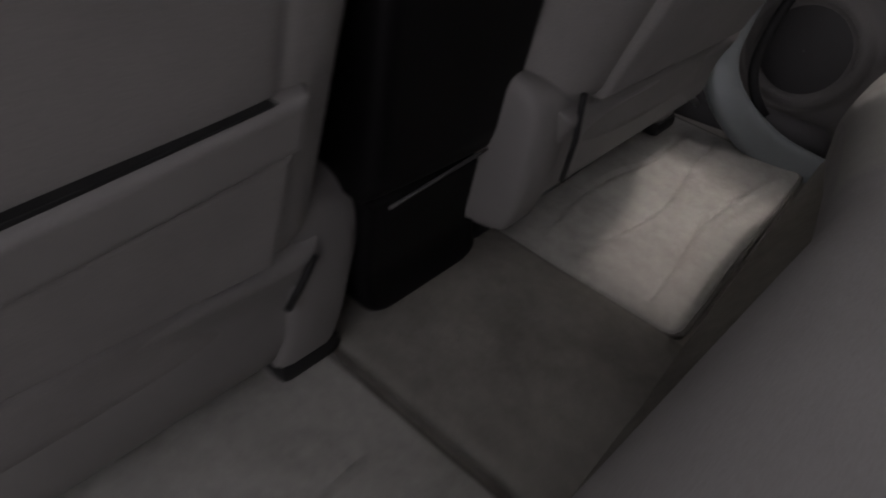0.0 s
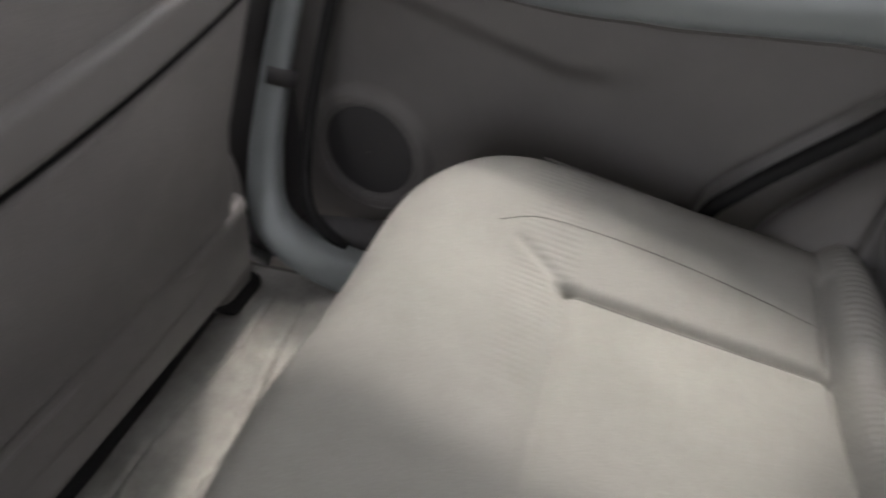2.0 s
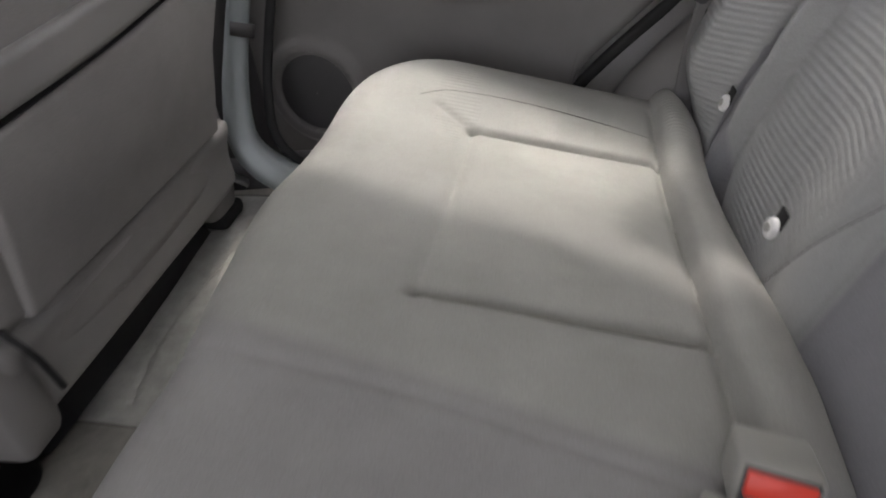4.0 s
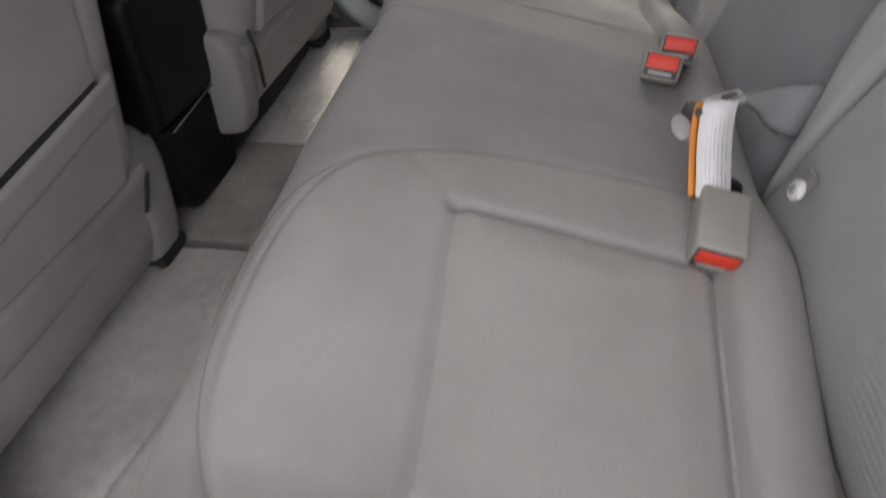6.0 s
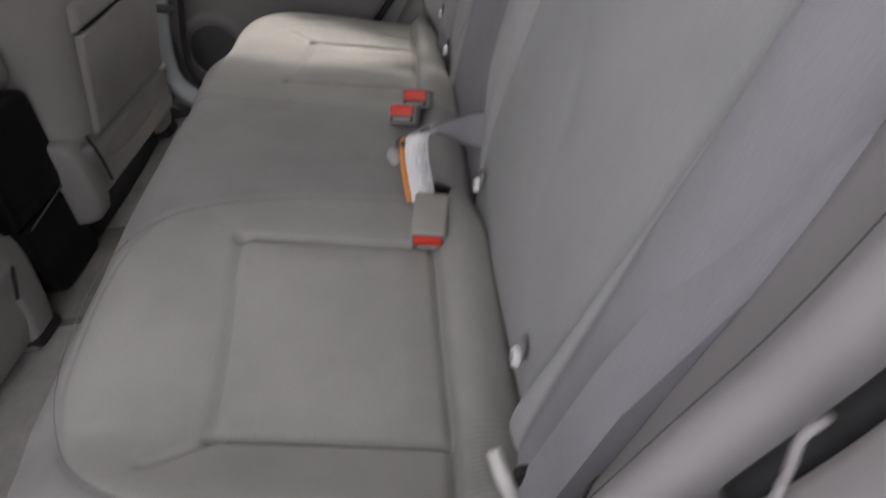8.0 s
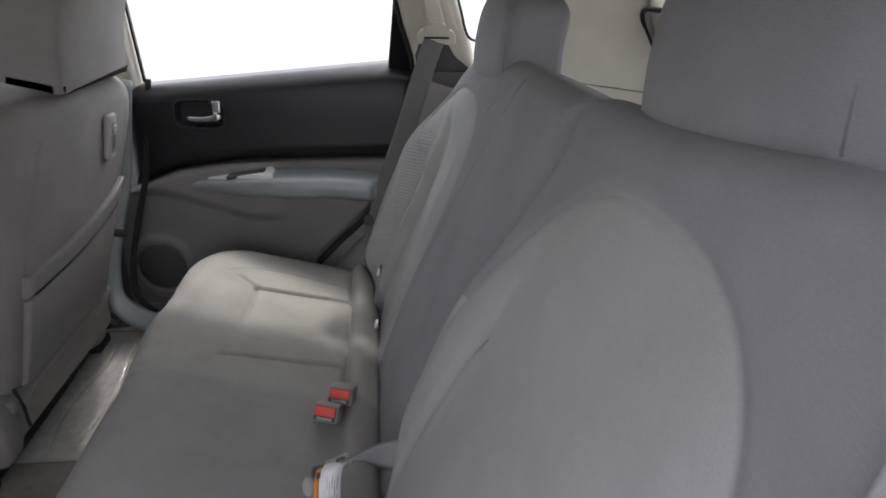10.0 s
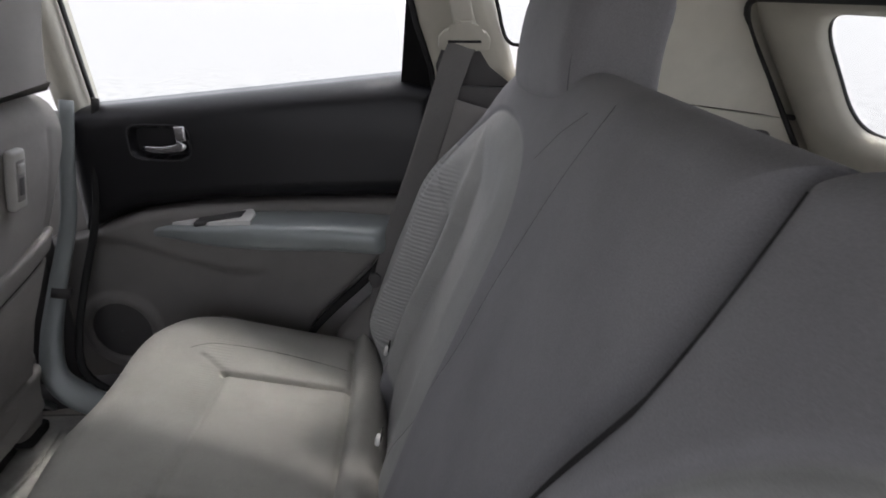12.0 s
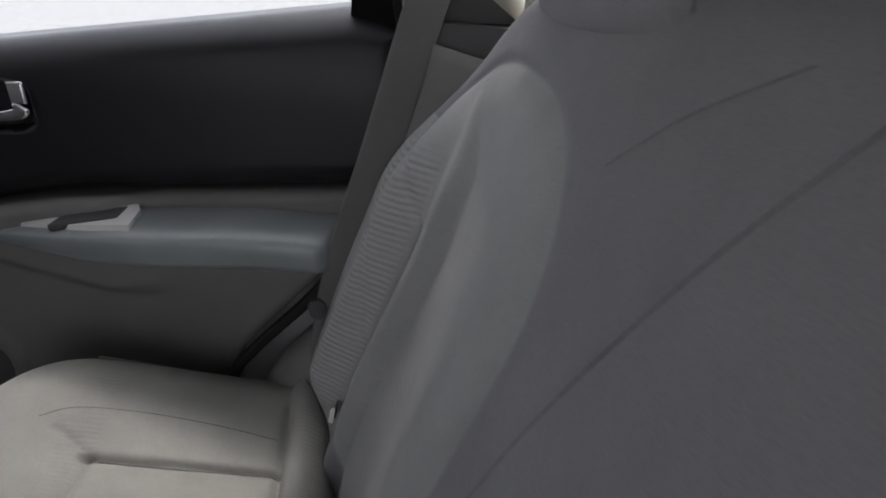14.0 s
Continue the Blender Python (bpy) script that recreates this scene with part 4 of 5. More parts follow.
v, f = sweep([(-0.098, glass_y(-0.1, 0.75) - 0.01, 0.75), (-0.092, glass_y(-0.09, 0.95) - 0.01, 0.95), (-0.085, glass_y(-0.09, 1.12) - 0.01, 1.12)], 0.006, 0.012, (0, 1, 0))
put("window_seal", v, f, M_RUBBER, door)
part("door_skin", prism([(-0.30, 0.0), (0.75, 0.0), (0.80, 0.30), (0.70, 0.70), (0.56, 0.76), (-0.30, 0.72)], (0.062, 0.10), lambda u, w, d: (u, door_y(u) + d, w)), M_PAINT, door)

# far pillar trims
pil = thing("pillar_trim", "silver grey plastic door frame trim that sweeps into the sill", "pillar trim", kind="structure", at=(-0.16, 0.68, 0.2))
path = spline([(-0.112, 0.742, 0.76), (-0.128, 0.728, 0.65), (-0.142, 0.710, 0.53), (-0.156, 0.672, 0.41), (-0.166, 0.640, 0.33), (-0.158, 0.612, 0.265), (-0.118, 0.613, 0.213), (-0.06, 0.632, 0.172), (0.02, 0.650, 0.150)], 48)
path[:, 0] -= 0.018 * smooth01((0.58 - path[:, 2]) / 0.2) * smooth01((path[:, 2] - 0.15) / 0.08)
v, f = sweep(path - np.array([0.006, 0.0, 0.0]), np.interp(np.arange(48), [0, 12, 20, 28, 34, 47], [0.016, 0.021, 0.030, 0.042, 0.052, 0.06]), np.interp(np.arange(48), [0, 12, 20, 28, 33, 40, 47], [0.024, 0.028, 0.034, 0.042, 0.048, 0.052, 0.056]), (1, 0.4, 0), 20, 3.4)
put("lower_trim", v, f, M_SILVER, pil)
v, f = sweep(path[17:19], 0.0275, 0.0385, (1, 0.4, 0), 10, 2.6)
put("joint", v, f, M_DARKGREY, pil)
v, f = sweep(path[:36] + np.array([0.034, 0.022, 0.0]), 0.014, 0.014, (1, 0.4, 0), 6)
put("door_seal", v, f, M_RUBBER, pil)
part("dark_base", box((0.16, 0.06, 0.44), pose(-0.27, 0.705, 0.33), 0.02, 3), M_DARKGREY, pil)
part("kick_panel", box((0.30, 0.06, 0.10), pose(-0.16, 0.685, 0.155, 0, 0, 8), 0.02, 3), M_DARKGREY, pil)
upper = thing("pillar_trim", "pale olive upper pillar trim beside the rear window", "pillar trim", kind="structure", at=(-0.15, 0.72, 0.7))
v, f = loft([[(x0 - 0.045, glass_y(x0, z) + 0.03, z), (x0 - 0.04, glass_y(x0, z) - 0.045, z), (x0 - 0.005, glass_y(x0, z) - 0.05, z), (x0 + 0.004, glass_y(x0, z) - 0.03, z), (x0 + 0.004, glass_y(x0, z) + 0.03, z)]
             for x0, z in ((-0.13, 0.55), (-0.112, 0.72), (-0.105, 0.9), (-0.098, 1.14))])
put("upper_trim", v, f, M_BEIGE, upper)
anchor = thing("belt_anchor", "small steel belt anchor on the pillar foot", "belt anchor", at=(-0.21, 0.59, 0.2))
v, f = sweep([(-0.235, 0.585, 0.21), (-0.210, 0.578, 0.235), (-0.185, 0.59, 0.21)], 0.02, 0.008)
put("tab", v, f, M_STEEL, anchor)

# ---------------------------------------------------------------- rear side trims
def wheel_trim(name, s, y_in, y_out, curve, label, material):
    """Side trim that runs from the sill up the rear edge of the doorway to the pillar."""
    t = thing(name, label, "side trim", kind="structure", at=(0.5, s * y_out, 0.3))
    c = spline(curve, 50)
    rings = []
    for x, z in c:
        ring = []
        for dx, dy in ((0.16, 0.0), (0.085, 0.012), (0.045, 0.028), (0.015, 0.055), (0.002, 0.085), (0.004, 0.115), (0.02, 0.14), (0.06, 0.15)):
            ring.append((x + dx, s * (y_in + dy * (y_out - y_in) / 0.15), z - 0.25 * dx))
        rings.append(ring)
    v, f = loft(rings, False, False)
    ob = put("trim", v, f if s < 0 else [q[::-1] for q in f], material, t)
    sol = ob.modifiers.new("thickness", "SOLIDIFY")
    sol.thickness = 0.004
    return t


near_trim = thing("side_trim", "rounded grey plastic trim behind the open doorway", "side trim", kind="structure", at=(0.5, -0.66, 0.3))
edge_in = spline([(0.385, -0.60, 0.05), (0.388, -0.60, 0.20), (0.395, -0.60, 0.31), (0.425, -0.61, 0.36), (0.465, -0.62, 0.41), (0.510, -0.62, 0.51), (0.550, -0.62, 0.605), (0.587, -0.62, 0.70), (0.612, -0.622, 0.78), (0.626, -0.627, 0.86), (0.634, -0.630, 0.94), (0.625, -0.60, 1.09)], 70)
edge_seam = spline([(0.360, -0.665, 0.04), (0.362, -0.668, 0.20), (0.372, -0.67, 0.33), (0.395, -0.67, 0.41), (0.430, -0.67, 0.465), (0.470, -0.67, 0.525), (0.510, -0.67, 0.585), (0.560, -0.67, 0.685), (0.592, -0.67, 0.755), (0.612, -0.67, 0.82), (0.622, -0.668, 0.90), (0.615, -0.64, 1.09)], 70)
edge_lip = spline([(0.360, -0.693, 0.04), (0.362, -0.693, 0.20), (0.375, -0.693, 0.36), (0.400, -0.693, 0.45), (0.435, -0.693, 0.51), (0.467, -0.693, 0.555), (0.500, -0.693, 0.60), (0.545, -0.693, 0.69), (0.572, -0.693, 0.76), (0.590, -0.693, 0.83), (0.600, -0.690, 0.91), (0.598, -0.668, 1.09)], 70)
rings = []
for a, b, c in zip(edge_in, edge_seam, edge_lip):
    out = np.array([-0.006, -0.002, 0.003])
    rings.append([a + (0.11, 0.02, -0.05), a + (0.03, 0.004, -0.012), a + (0.006, 0.0, -0.002), a * 0.75 + b * 0.25 + out * 0.8, a * 0.45 + b * 0.55 + out, b, b * 0.6 + c * 0.4 + out * 0.7, b * 0.2 + c * 0.8 + out * 0.5, c + (0.006, -0.004, -0.001), c + (0.016, -0.010, -0.005), c + (0.032, -0.013, -0.011), c + (0.060, -0.015, -0.020)])
cut = int(np.argmax(edge_in[:, 2] > 0.425))
for nm, part_rings, material in (("lower_trim", rings[:cut + 1], M_PALE), ("upper_trim", rings[cut:], M_TRIM)):
    v, f = loft(part_rings, False, False)
    put(nm, v, f, material, near_trim, "pale lower trim" if nm == "lower_trim" else "").modifiers.new("thickness", "SOLIDIFY").thickness = 0.003
v, f = sweep([p + np.array([-0.0008, 0, 0.0004]) for p in rings[cut][2:9]], 0.0018, 0.0018, (0, 0, 1), 4)
put("trim_joint", v, f, M_DARKGREY, near_trim)
v, f = sweep(edge_seam[22:] + np.array([-0.0002, 0, 0]), 0.0010, 0.0012, (0, 1, 0))
put("seam", v, f, M_DARKGREY, near_trim)
first = int(np.argmax(edge_lip[:, 2] > 0.54))
# door seal made thick and black, to stand in for the groove's shade too
v, f = sweep(edge_lip[first:] + np.array([0.022, -0.0145, -0.008]), 0.020, 0.016, (0, 1, 0), 12, 2.0)
put("weather_strip", v, f, M_RUBBER, near_trim)
# the body side of the doorway: flush with the trim low down, parted from it by a shaded groove higher up
rings = []
for c in edge_lip:
    g = float(smooth01((c[2] - 0.50) / 0.07))
    deep = lambda x, y, z: c + np.array([x * g + 0.004 * (1 - g), y, z * g])
    rings.append([deep(0.060, -0.021 * g - 0.001, -0.020), deep(0.034, -0.021 * g - 0.002, -0.012), deep(0.012, -0.021 * g - 0.003, -0.004), deep(0.005, -0.0215 * g - 0.004, -0.002), deep(0.002, -0.024 * g - 0.006, -0.001), deep(0.003, -0.045, -0.001), deep(0.010, -0.085, -0.003), c + (0.02, -0.10, -0.008), c + (0.25, -0.11, -0.04)])
cut = int(np.argmax(edge_lip[:, 2] > 0.50))
for part_rings, material in ((rings[:cut + 1], M_PALE), (rings[cut:], M_TRIM)):
    v, f = loft(part_rings, False, False)
    put("door_frame", v, f, material, near_trim, "pale door frame trim" if material is M_PALE else "grey door frame trim").modifiers.new("thickness", "SOLIDIFY").thickness = 0.004

striker = thing("door_striker", "pale steel door striker loop on the door frame", "door striker", at=(0.475, -0.738, 0.59))
v, f = sweep(spline([(0.496, -0.707, 0.575), (0.482, -0.722, 0.597), (0.476, -0.724, 0.595), (0.474, -0.726, 0.586), (0.469, -0.731, 0.584), (0.484, -0.714, 0.562)], 24), 0.0024, 0.0022, (0, 1, 0))
put("loop", v, f, M_TRIM, striker)
catch = thing("door_catch", "small pale steel catch in the door gap", "door catch", at=(0.556, -0.712, 0.705))
part("plate", box((0.008, 0.004, 0.016), pose(0.572, -0.708, 0.707, 0, 22, 0), 0.002, 2), M_DARKGREY, catch)
v, f = sweep(spline([(0.572, -0.706, 0.714), (0.562, -0.710, 0.712), (0.559, -0.711, 0.707), (0.560, -0.710, 0.702), (0.570, -0.706, 0.699)], 18), 0.0022, 0.0022, (0, 1, 0))
put("pin", v, f, M_PALE, catch)

far_curve = [(0.325, 0.12), (0.327, 0.22), (0.335, 0.305), (0.385, 0.375), (0.450, 0.445), (0.490, 0.55), (0.525, 0.68), (0.550, 0.785)]
far_trim = wheel_trim("side_trim", 1, 0.60, 0.69, far_curve, "dark grey plastic side trim between rear seat and door", M_GREY)
v, f = sweep(spline([(0.286, 0.676, 0.25), (0.293, 0.676, 0.31), (0.322, 0.676, 0.348), (0.362, 0.676, 0.388), (0.400, 0.676, 0.424), (0.432, 0.676, 0.462), (0.455, 0.676, 0.512), (0.490, 0.674, 0.62), (0.53, 0.672, 0.76)], 50), 0.016, 0.014, (0, 1, 0))
put("door_seal", v, f, M_RUBBER, far_trim)
v, f = sweep(spline([(0.400, 0.628, 0.29), (0.413, 0.630, 0.335), (0.424, 0.630, 0.368), (0.436, 0.628, 0.396)], 16), [0.020] * 4 + [0.018] * 4 + [0.014] * 4 + [0.010] * 4, 0.010, (0, 1, 0))
put("anchor_cover", v, f, M_SILVER, far_trim, "pale belt anchor cover")

# panels that stand beside the backrests
for s in (-1, 1):
    t = thing("seat_side_panel", "dark grey cloth panel beside the backrest", "side panel", "seat side panels", at=(0.5, s * 0.62, 0.4))
    q = [(0.40, 0.20), (0.41, 0.36), (0.47, 0.52), (0.53, 0.70), (0.56, 0.80), (0.72, 0.79), (0.76, 0.30), (0.60, 0.20)]
    if s < 0:
        q = [(0.37, 0.15), (0.378, 0.33), (0.41, 0.43), (0.445, 0.50), (0.52, 0.62), (0.70, 0.62), (0.72, 0.30), (0.60, 0.15)]
    out = 0.612 if s < 0 else 0.640
    if s < 0:
        part("foam_edge", box((0.09, 0.09, 0.12), pose(0.472, -0.590, 0.235), 0.02, 3), M_BACK, t)
    part("panel", prism(q, (0.0, 0.03), lambda u, w, d, s=s: (u + 0.02, s * (out + d), w), 0.01), M_BACK if s < 0 else M_DARKGREY, t)

# ---------------------------------------------------------------- pillar, quarter window, tailgate, roof
cp = thing("pillar_trim", "pale olive rear pillar trim with belt guide", "pillar trim", kind="structure", at=(0.65, 0.66, 0.8))
py = lambda x, z: 0.665 - 0.22 * (z - 0.85)
rows = [(0.546, 0.70, 0.70), (0.542, 0.695, 0.79), (0.536, 0.672, 0.825), (0.524, 0.660, 0.862), (0.512, 0.645, 0.895), (0.502, 0.630, 0.935), (0.470, 0.59, 1.04), (0.44, 0.56, 1.12)]
rings = []
for x0, x1, z in rows:
    y = py(x0, z)
    rings.append([(x0 - 0.006, y + 0.06, z), (x0 - 0.004, y + 0.016, z), (x0 + 0.003, y + 0.006, z), (x0 + 0.016, y, z), (x1 - 0.024, y - 0.004, z), (x1 - 0.008, y + 0.002, z), (x1, y + 0.012, z), (x1 + 0.006, y + 0.03, z), (x1 + 0.008, y + 0.06, z)])
v, f = loft(rings)
put("pillar_cover", v, f, M_BEIGE, cp)
part("lower_cover", prism([(0.540, 0.70), (0.544, 0.795), (0.538, 0.830), (0.548, 0.862), (0.606, 0.862), (0.628, 0.830), (0.668, 0.800), (0.68, 0.70)], (-0.010, 0.01), lambda u, w, d: (u, py(u, w) - 0.004 + d, w), 0.003), M_DARKGREY, cp, "dark grey lower pillar cover")
part("cover_joint", box((0.12, 0.004, 0.002), pose(0.60, py(0.6, 0.797) - 0.0145, 0.797)), M_RUBBER, cp)
v, f = sweep([(x - 0.006, py(x, z) + 0.012, z) for x, z in [(r[0], r[2]) for r in rows[1:]]], 0.010, 0.010, (0, 1, 0))
put("door_seal", v, f, M_RUBBER, cp)
dp = thing("rear_quarter_trim", "pale olive rear quarter trim between window and tailgate", "quarter trim", kind="structure", at=(1.0, 0.66, 0.7))
QX, QZ = (0.64, 0.70, 0.80, 0.95, 1.07, 1.16, 1.24), (0.795, 0.794, 0.789, 0.772, 0.757, 0.745, 0.735)
seam_z = lambda x: float(np.interp(x, QX, QZ))
qlow = [(0.672, 0.862), (0.80, 0.862), (0.838, 0.876), (0.848, 0.905), (0.820, 0.97), (0.78, 1.12), (0.99, 1.12), (1.00, 1.00), (1.022, 0.93), (1.068, 0.862), (1.123, 0.79), (1.158, 0.7445)]
q = qlow + [(x, seam_z(x) + 0.0015) for x in (1.10, 1.0, 0.9, 0.8, 0.70, 0.672)]
part("upper_panel", prism(q, (-0.006, 0.02), lambda u, w, d: (u, py(u, w) - 0.030 + d, w), 0.006), M_BEIGE, dp)
q = [(0.672, 0.30)] + [(x, seam_z(x) - 0.0015) for x in (0.672, 0.70, 0.8, 0.9, 1.0, 1.10, 1.158)] + [(1.21, 0.66), (1.32, 0.30)]
part("lower_panel", prism(q, (-0.006, 0.02), lambda u, w, d: (u, py(u, w) - 0.030 + d, w), 0.002), M_BEIGE, dp)
q = [(0.96, 1.12), (0.97, 0.70), (0.97, 0.30), (1.40, 0.30), (1.30, 0.66), (1.21, 0.76), (1.13, 0.87), (1.06, 0.97), (1.04, 1.12)]
part("gate_return", prism(q, (0.0, 0.02), lambda u, w, d: (u, py(u, w) - 0.008 + d, w), 0.002), M_BEIGE, dp)
v, f = sweep([(x, py(x, seam_z(x)) - 0.018, seam_z(x)) for x in np.linspace(0.66, 1.19, 16)], 0.012, 0.010)
put("panel_joint", v, f, M_DARKGREY, dp)
hk = thing("bag_hook", "small grey bag hook on the cargo side trim", "hook", at=(1.12, 0.64, 0.71))
v, f = sweep(spline([(1.095, 0.645, 0.722), (1.118, 0.633, 0.722), (1.124, 0.630, 0.712), (1.118, 0.632, 0.696), (1.10, 0.648, 0.694)], 16), 0.010, 0.008)
put("hook", v, f, M_DARKGREY, hk)
qw = thing("window_2", "small fixed rear quarter window with a black seal", "window", kind="structure", at=(0.75, 0.7, 0.9))
qo = [(0.55, 1.12), (0.618, 0.97), (0.640, 0.90), (0.655, 0.868), (0.69, 0.856), (0.80, 0.862), (0.838, 0.876), (0.848, 0.905), (0.820, 0.97), (0.78, 1.12)]
v, f = sweep([(x, py(x, z) + 0.004, z) for x, z in spline([(0.57, 1.12), (0.634, 0.935), (0.646, 0.895), (0.660, 0.870), (0.69, 0.864), (0.80, 0.866), (0.834, 0.88)], 40)], 0.006, 0.006, (0, 1, 0))
put("window_seal", v, f, M_RUBBER, qw)
g = part("window_pane", prism(qo, (0.0, 0.004), lambda u, w, d: (u, py(u, w) + 0.03 + d, w)), M_GLASS, qw)
g.visible_shadow = False

gate_x = lambda z: 1.20 - 0.73 * (z - 0.72)
gate = thing("tailgate", "pale olive tailgate lining round a wide rear window", "tailgate", kind="structure", at=(1.2, 0, 0.7))


def gate_ring(hw0, hw1, zl, zh, n, rc):
    pts = []
    cs = [(-hw0, zl), (hw0, zl), (hw1, zh), (-hw1, zh)]
    for i in range(4):
        p, a, b = np.array(cs[i]), np.array(cs[i - 1]), np.array(cs[(i + 1) % 4])
        u = (a - p) / np.linalg.norm(a - p)
        w = (b - p) / np.linalg.norm(b - p)
        for k in np.linspace(0, 1, n):
            pts.append((1 - k) ** 2 * (p + u * rc) + 2 * k * (1 - k) * p + k * k * (p + w * rc))
    return pts


def gate3(pts, d):
    return [(gate_x(z) + d, y, z) for y, z in pts]


seal = gate_ring(0.676, 0.622, 0.58, 0.942, 10, 0.075)
inner = gate_ring(0.560, 0.520, 0.742, 0.926, 10, 0.062)
rings = [gate3(gate_ring(0.75, 0.70, 0.30, 0.99, 10, 0.05), 0.06), gate3(seal, 0.004),
         gate3(gate_ring(0.660, 0.606, 0.60, 0.940, 10, 0.075), 0.0), gate3(gate_ring(0.610, 0.565, 0.690, 0.935, 10, 0.070), 0.0),
         gate3(gate_ring(0.592, 0.548, 0.712, 0.932, 10, 0.068), 0.008), gate3(gate_ring(0.572, 0.530, 0.732, 0.928, 10, 0.064), 0.026), gate3(inner, 0.045)]
v, f = loft(rings, True, False)
lining = put("lining", v, f, M_BEIGE, gate)
lining.modifiers.new("thickness", "SOLIDIFY").thickness = 0.004
op = gate3(seal, -0.022)
v, f = sweep(op + op[:1], 0.010, 0.009, (1, 0, 0.5))
put("gate_seal", v, f, M_RUBBER, gate)
op = gate3(inner, 0.044)
v, f = sweep(op + op[:1], 0.007, 0.007, (1, 0, 0.5))
put("window_seal", v, f, M_RUBBER, gate)
pts = gate3(inner, 0.05)
g = put("window_pane", pts + [(x + 0.004, y, z) for x, y, z in pts], [tuple(range(len(pts))), tuple(range(len(pts), 2 * len(pts)))[::-1]], M_GLASS, gate, "", False)
g.visible_shadow = False

roof = part("roof", prism([(-1.0, -0.52), (1.02, -0.50), (1.02, 0.49), (0.52, 0.49), (0.30, 0.55), (0.15, 0.575), (-1.0, 0.575)], (0.0, 0.04), lambda u, w, d: (u, w, 1.12 - 0.10 * max(0, u - 0.6) ** 1.0 - 0.05 * (w / 0.5) ** 2 + d)), M_HEADLINER)
tagged(roof, "pale cloth headliner under the car roof", "ceiling", kind="structure")
rail_y = {1: lambda x: float(np.interp(x, [-0.05, 0.15, 0.30, 0.45, 0.60], [0.572, 0.582, 0.560, 0.512, 0.490])), -1: lambda x: -0.535}
for s in (-1, 1):
    rail = thing("roof_rail", "pale olive roof side rail trim", "roof rail", "roof rails", "structure", at=(0, s * 0.55, 1.1))
    v, f = sweep([(x, rail_y[s](x), 1.075 - 0.10 * max(0, x - 0.6)) for x in np.linspace(-0.95, 1.05, 40)], 0.06, 0.07)
    put("rail_cover", v, f, M_BEIGE, rail)
near_pillar = thing("pillar_trim", "grey front pillar of the open doorway", "pillar trim", kind="structure", at=(-0.5, -0.66, 0))
v, f = sweep([(-0.47, -0.70, 0.05), (-0.46, -0.70, 0.6), (-0.45, -0.62, 0.9), (-0.42, -0.55, 1.1)], 0.10, 0.08, (0, 1, 0))
put("pillar_cover", v, f, M_BEIGE, near_pillar)
for s, nm in ((1, "far"), (-1, "near")):
    fd = part("front_door", box((0.8, 0.06, 0.72), pose(-0.72, s * 0.77, 0.40), 0.02), M_GREY)
    tagged(fd, "plain grey front door lining", "car door", "front doors", "structure")
# open door out of view, added to hold back light from the near side
near_door = thing("door_2", "unseen open rear door with dark inner trim, added to cut side light", "car door", kind="structure", at=(-0.5, -0.8, 0.0))
nd = pose(-0.50, -0.80, 0.0, 0, 0, -105)
part("lower_panel", box((0.92, 0.09, 0.78), nd @ pose(0.46, 0, 0.40), 0.03, 3), M_GREY, near_door)
part("upper_panel", box((0.86, 0.03, 0.20), nd @ pose(0.46, 0.055, 0.66), 0.012, 2), M_CHARCOAL, near_door)
for px in (0.03, 0.86):
    part("window_frame", box((0.06, 0.05, 0.36), nd @ pose(px, 0, 0.96), 0.01), M_BLACK, near_door)
part("window_frame", box((0.89, 0.05, 0.05), nd @ pose(0.445, 0, 1.15), 0.01), M_BLACK, near_door)
dash = part("dashboard", box((0.35, 1.45, 0.72), pose(-1.25, 0, 0.42), 0.06, 3), M_CHARCOAL)
tagged(dash, "dark dashboard ahead of the front seats", "dashboard", kind="structure")

# ---------------------------------------------------------------- belts and buckles
def belt(name, label, path, wide=0.046, material=M_WEB, up=(1, 0.3, 0)):
    t = thing(name, label, "seat belt", "seat belts", at=path[-1])
    v, f = sweep(spline(path, 40), wide, 0.0025, up, 6, 6)
    put("webbing", v, f, material, t)
    return t


far_belt = belt("seat_belt", "dark grey seat belt hanging from the pillar guide", [(0.580, 0.630, 0.870), (0.566, 0.630, 0.835), (0.545, 0.630, 0.77), (0.510, 0.626, 0.66), (0.465, 0.620, 0.53), (0.440, 0.612, 0.42), (0.432, 0.605, 0.33)], up=(0, 1, 0.2))
GY = 0.640
bg = part("belt_guide", prism([(0.540, 0.862), (0.540, 0.880), (0.550, 0.890), (0.562, 0.894), (0.572, 0.904), (0.594, 0.904), (0.602, 0.893), (0.616, 0.888), (0.624, 0.878), (0.624, 0.860), (0.616, 0.857), (0.548, 0.858)], (0.0, -0.014), lambda u, w, d: (u, GY + 0.004 - 0.22 * (w - 0.86) + d, w), 0.004), M_BEIGE, far_belt, "pale plastic belt guide")
part("guide_slot", box((0.054, 0.004, 0.004), pose(0.582, GY - 0.0125, 0.872)), M_RUBBER, bg)
v, f = sweep([(0.586, GY - 0.012, 0.888), (0.578, GY - 0.016, 0.91), (0.567, GY - 0.02, 0.955), (0.560, GY - 0.012, 0.972)], 0.034, 0.004, (0, 1, 0), 6, 6)
put("upper_webbing", v, f, M_BEIGE, far_belt, "pale anchor strap")
v, f = sweep([(0.554, GY - 0.014, 0.978), (0.572, GY - 0.014, 0.978)], 0.010, 0.006, (0, 1, 0))
put("strap_mouth", v, f, M_DARKGREY, far_belt)
far_tongue = thing("belt_tongue", "grey plastic belt tongue on the side trim", "belt tongue", at=(0.425, 0.61, 0.455))
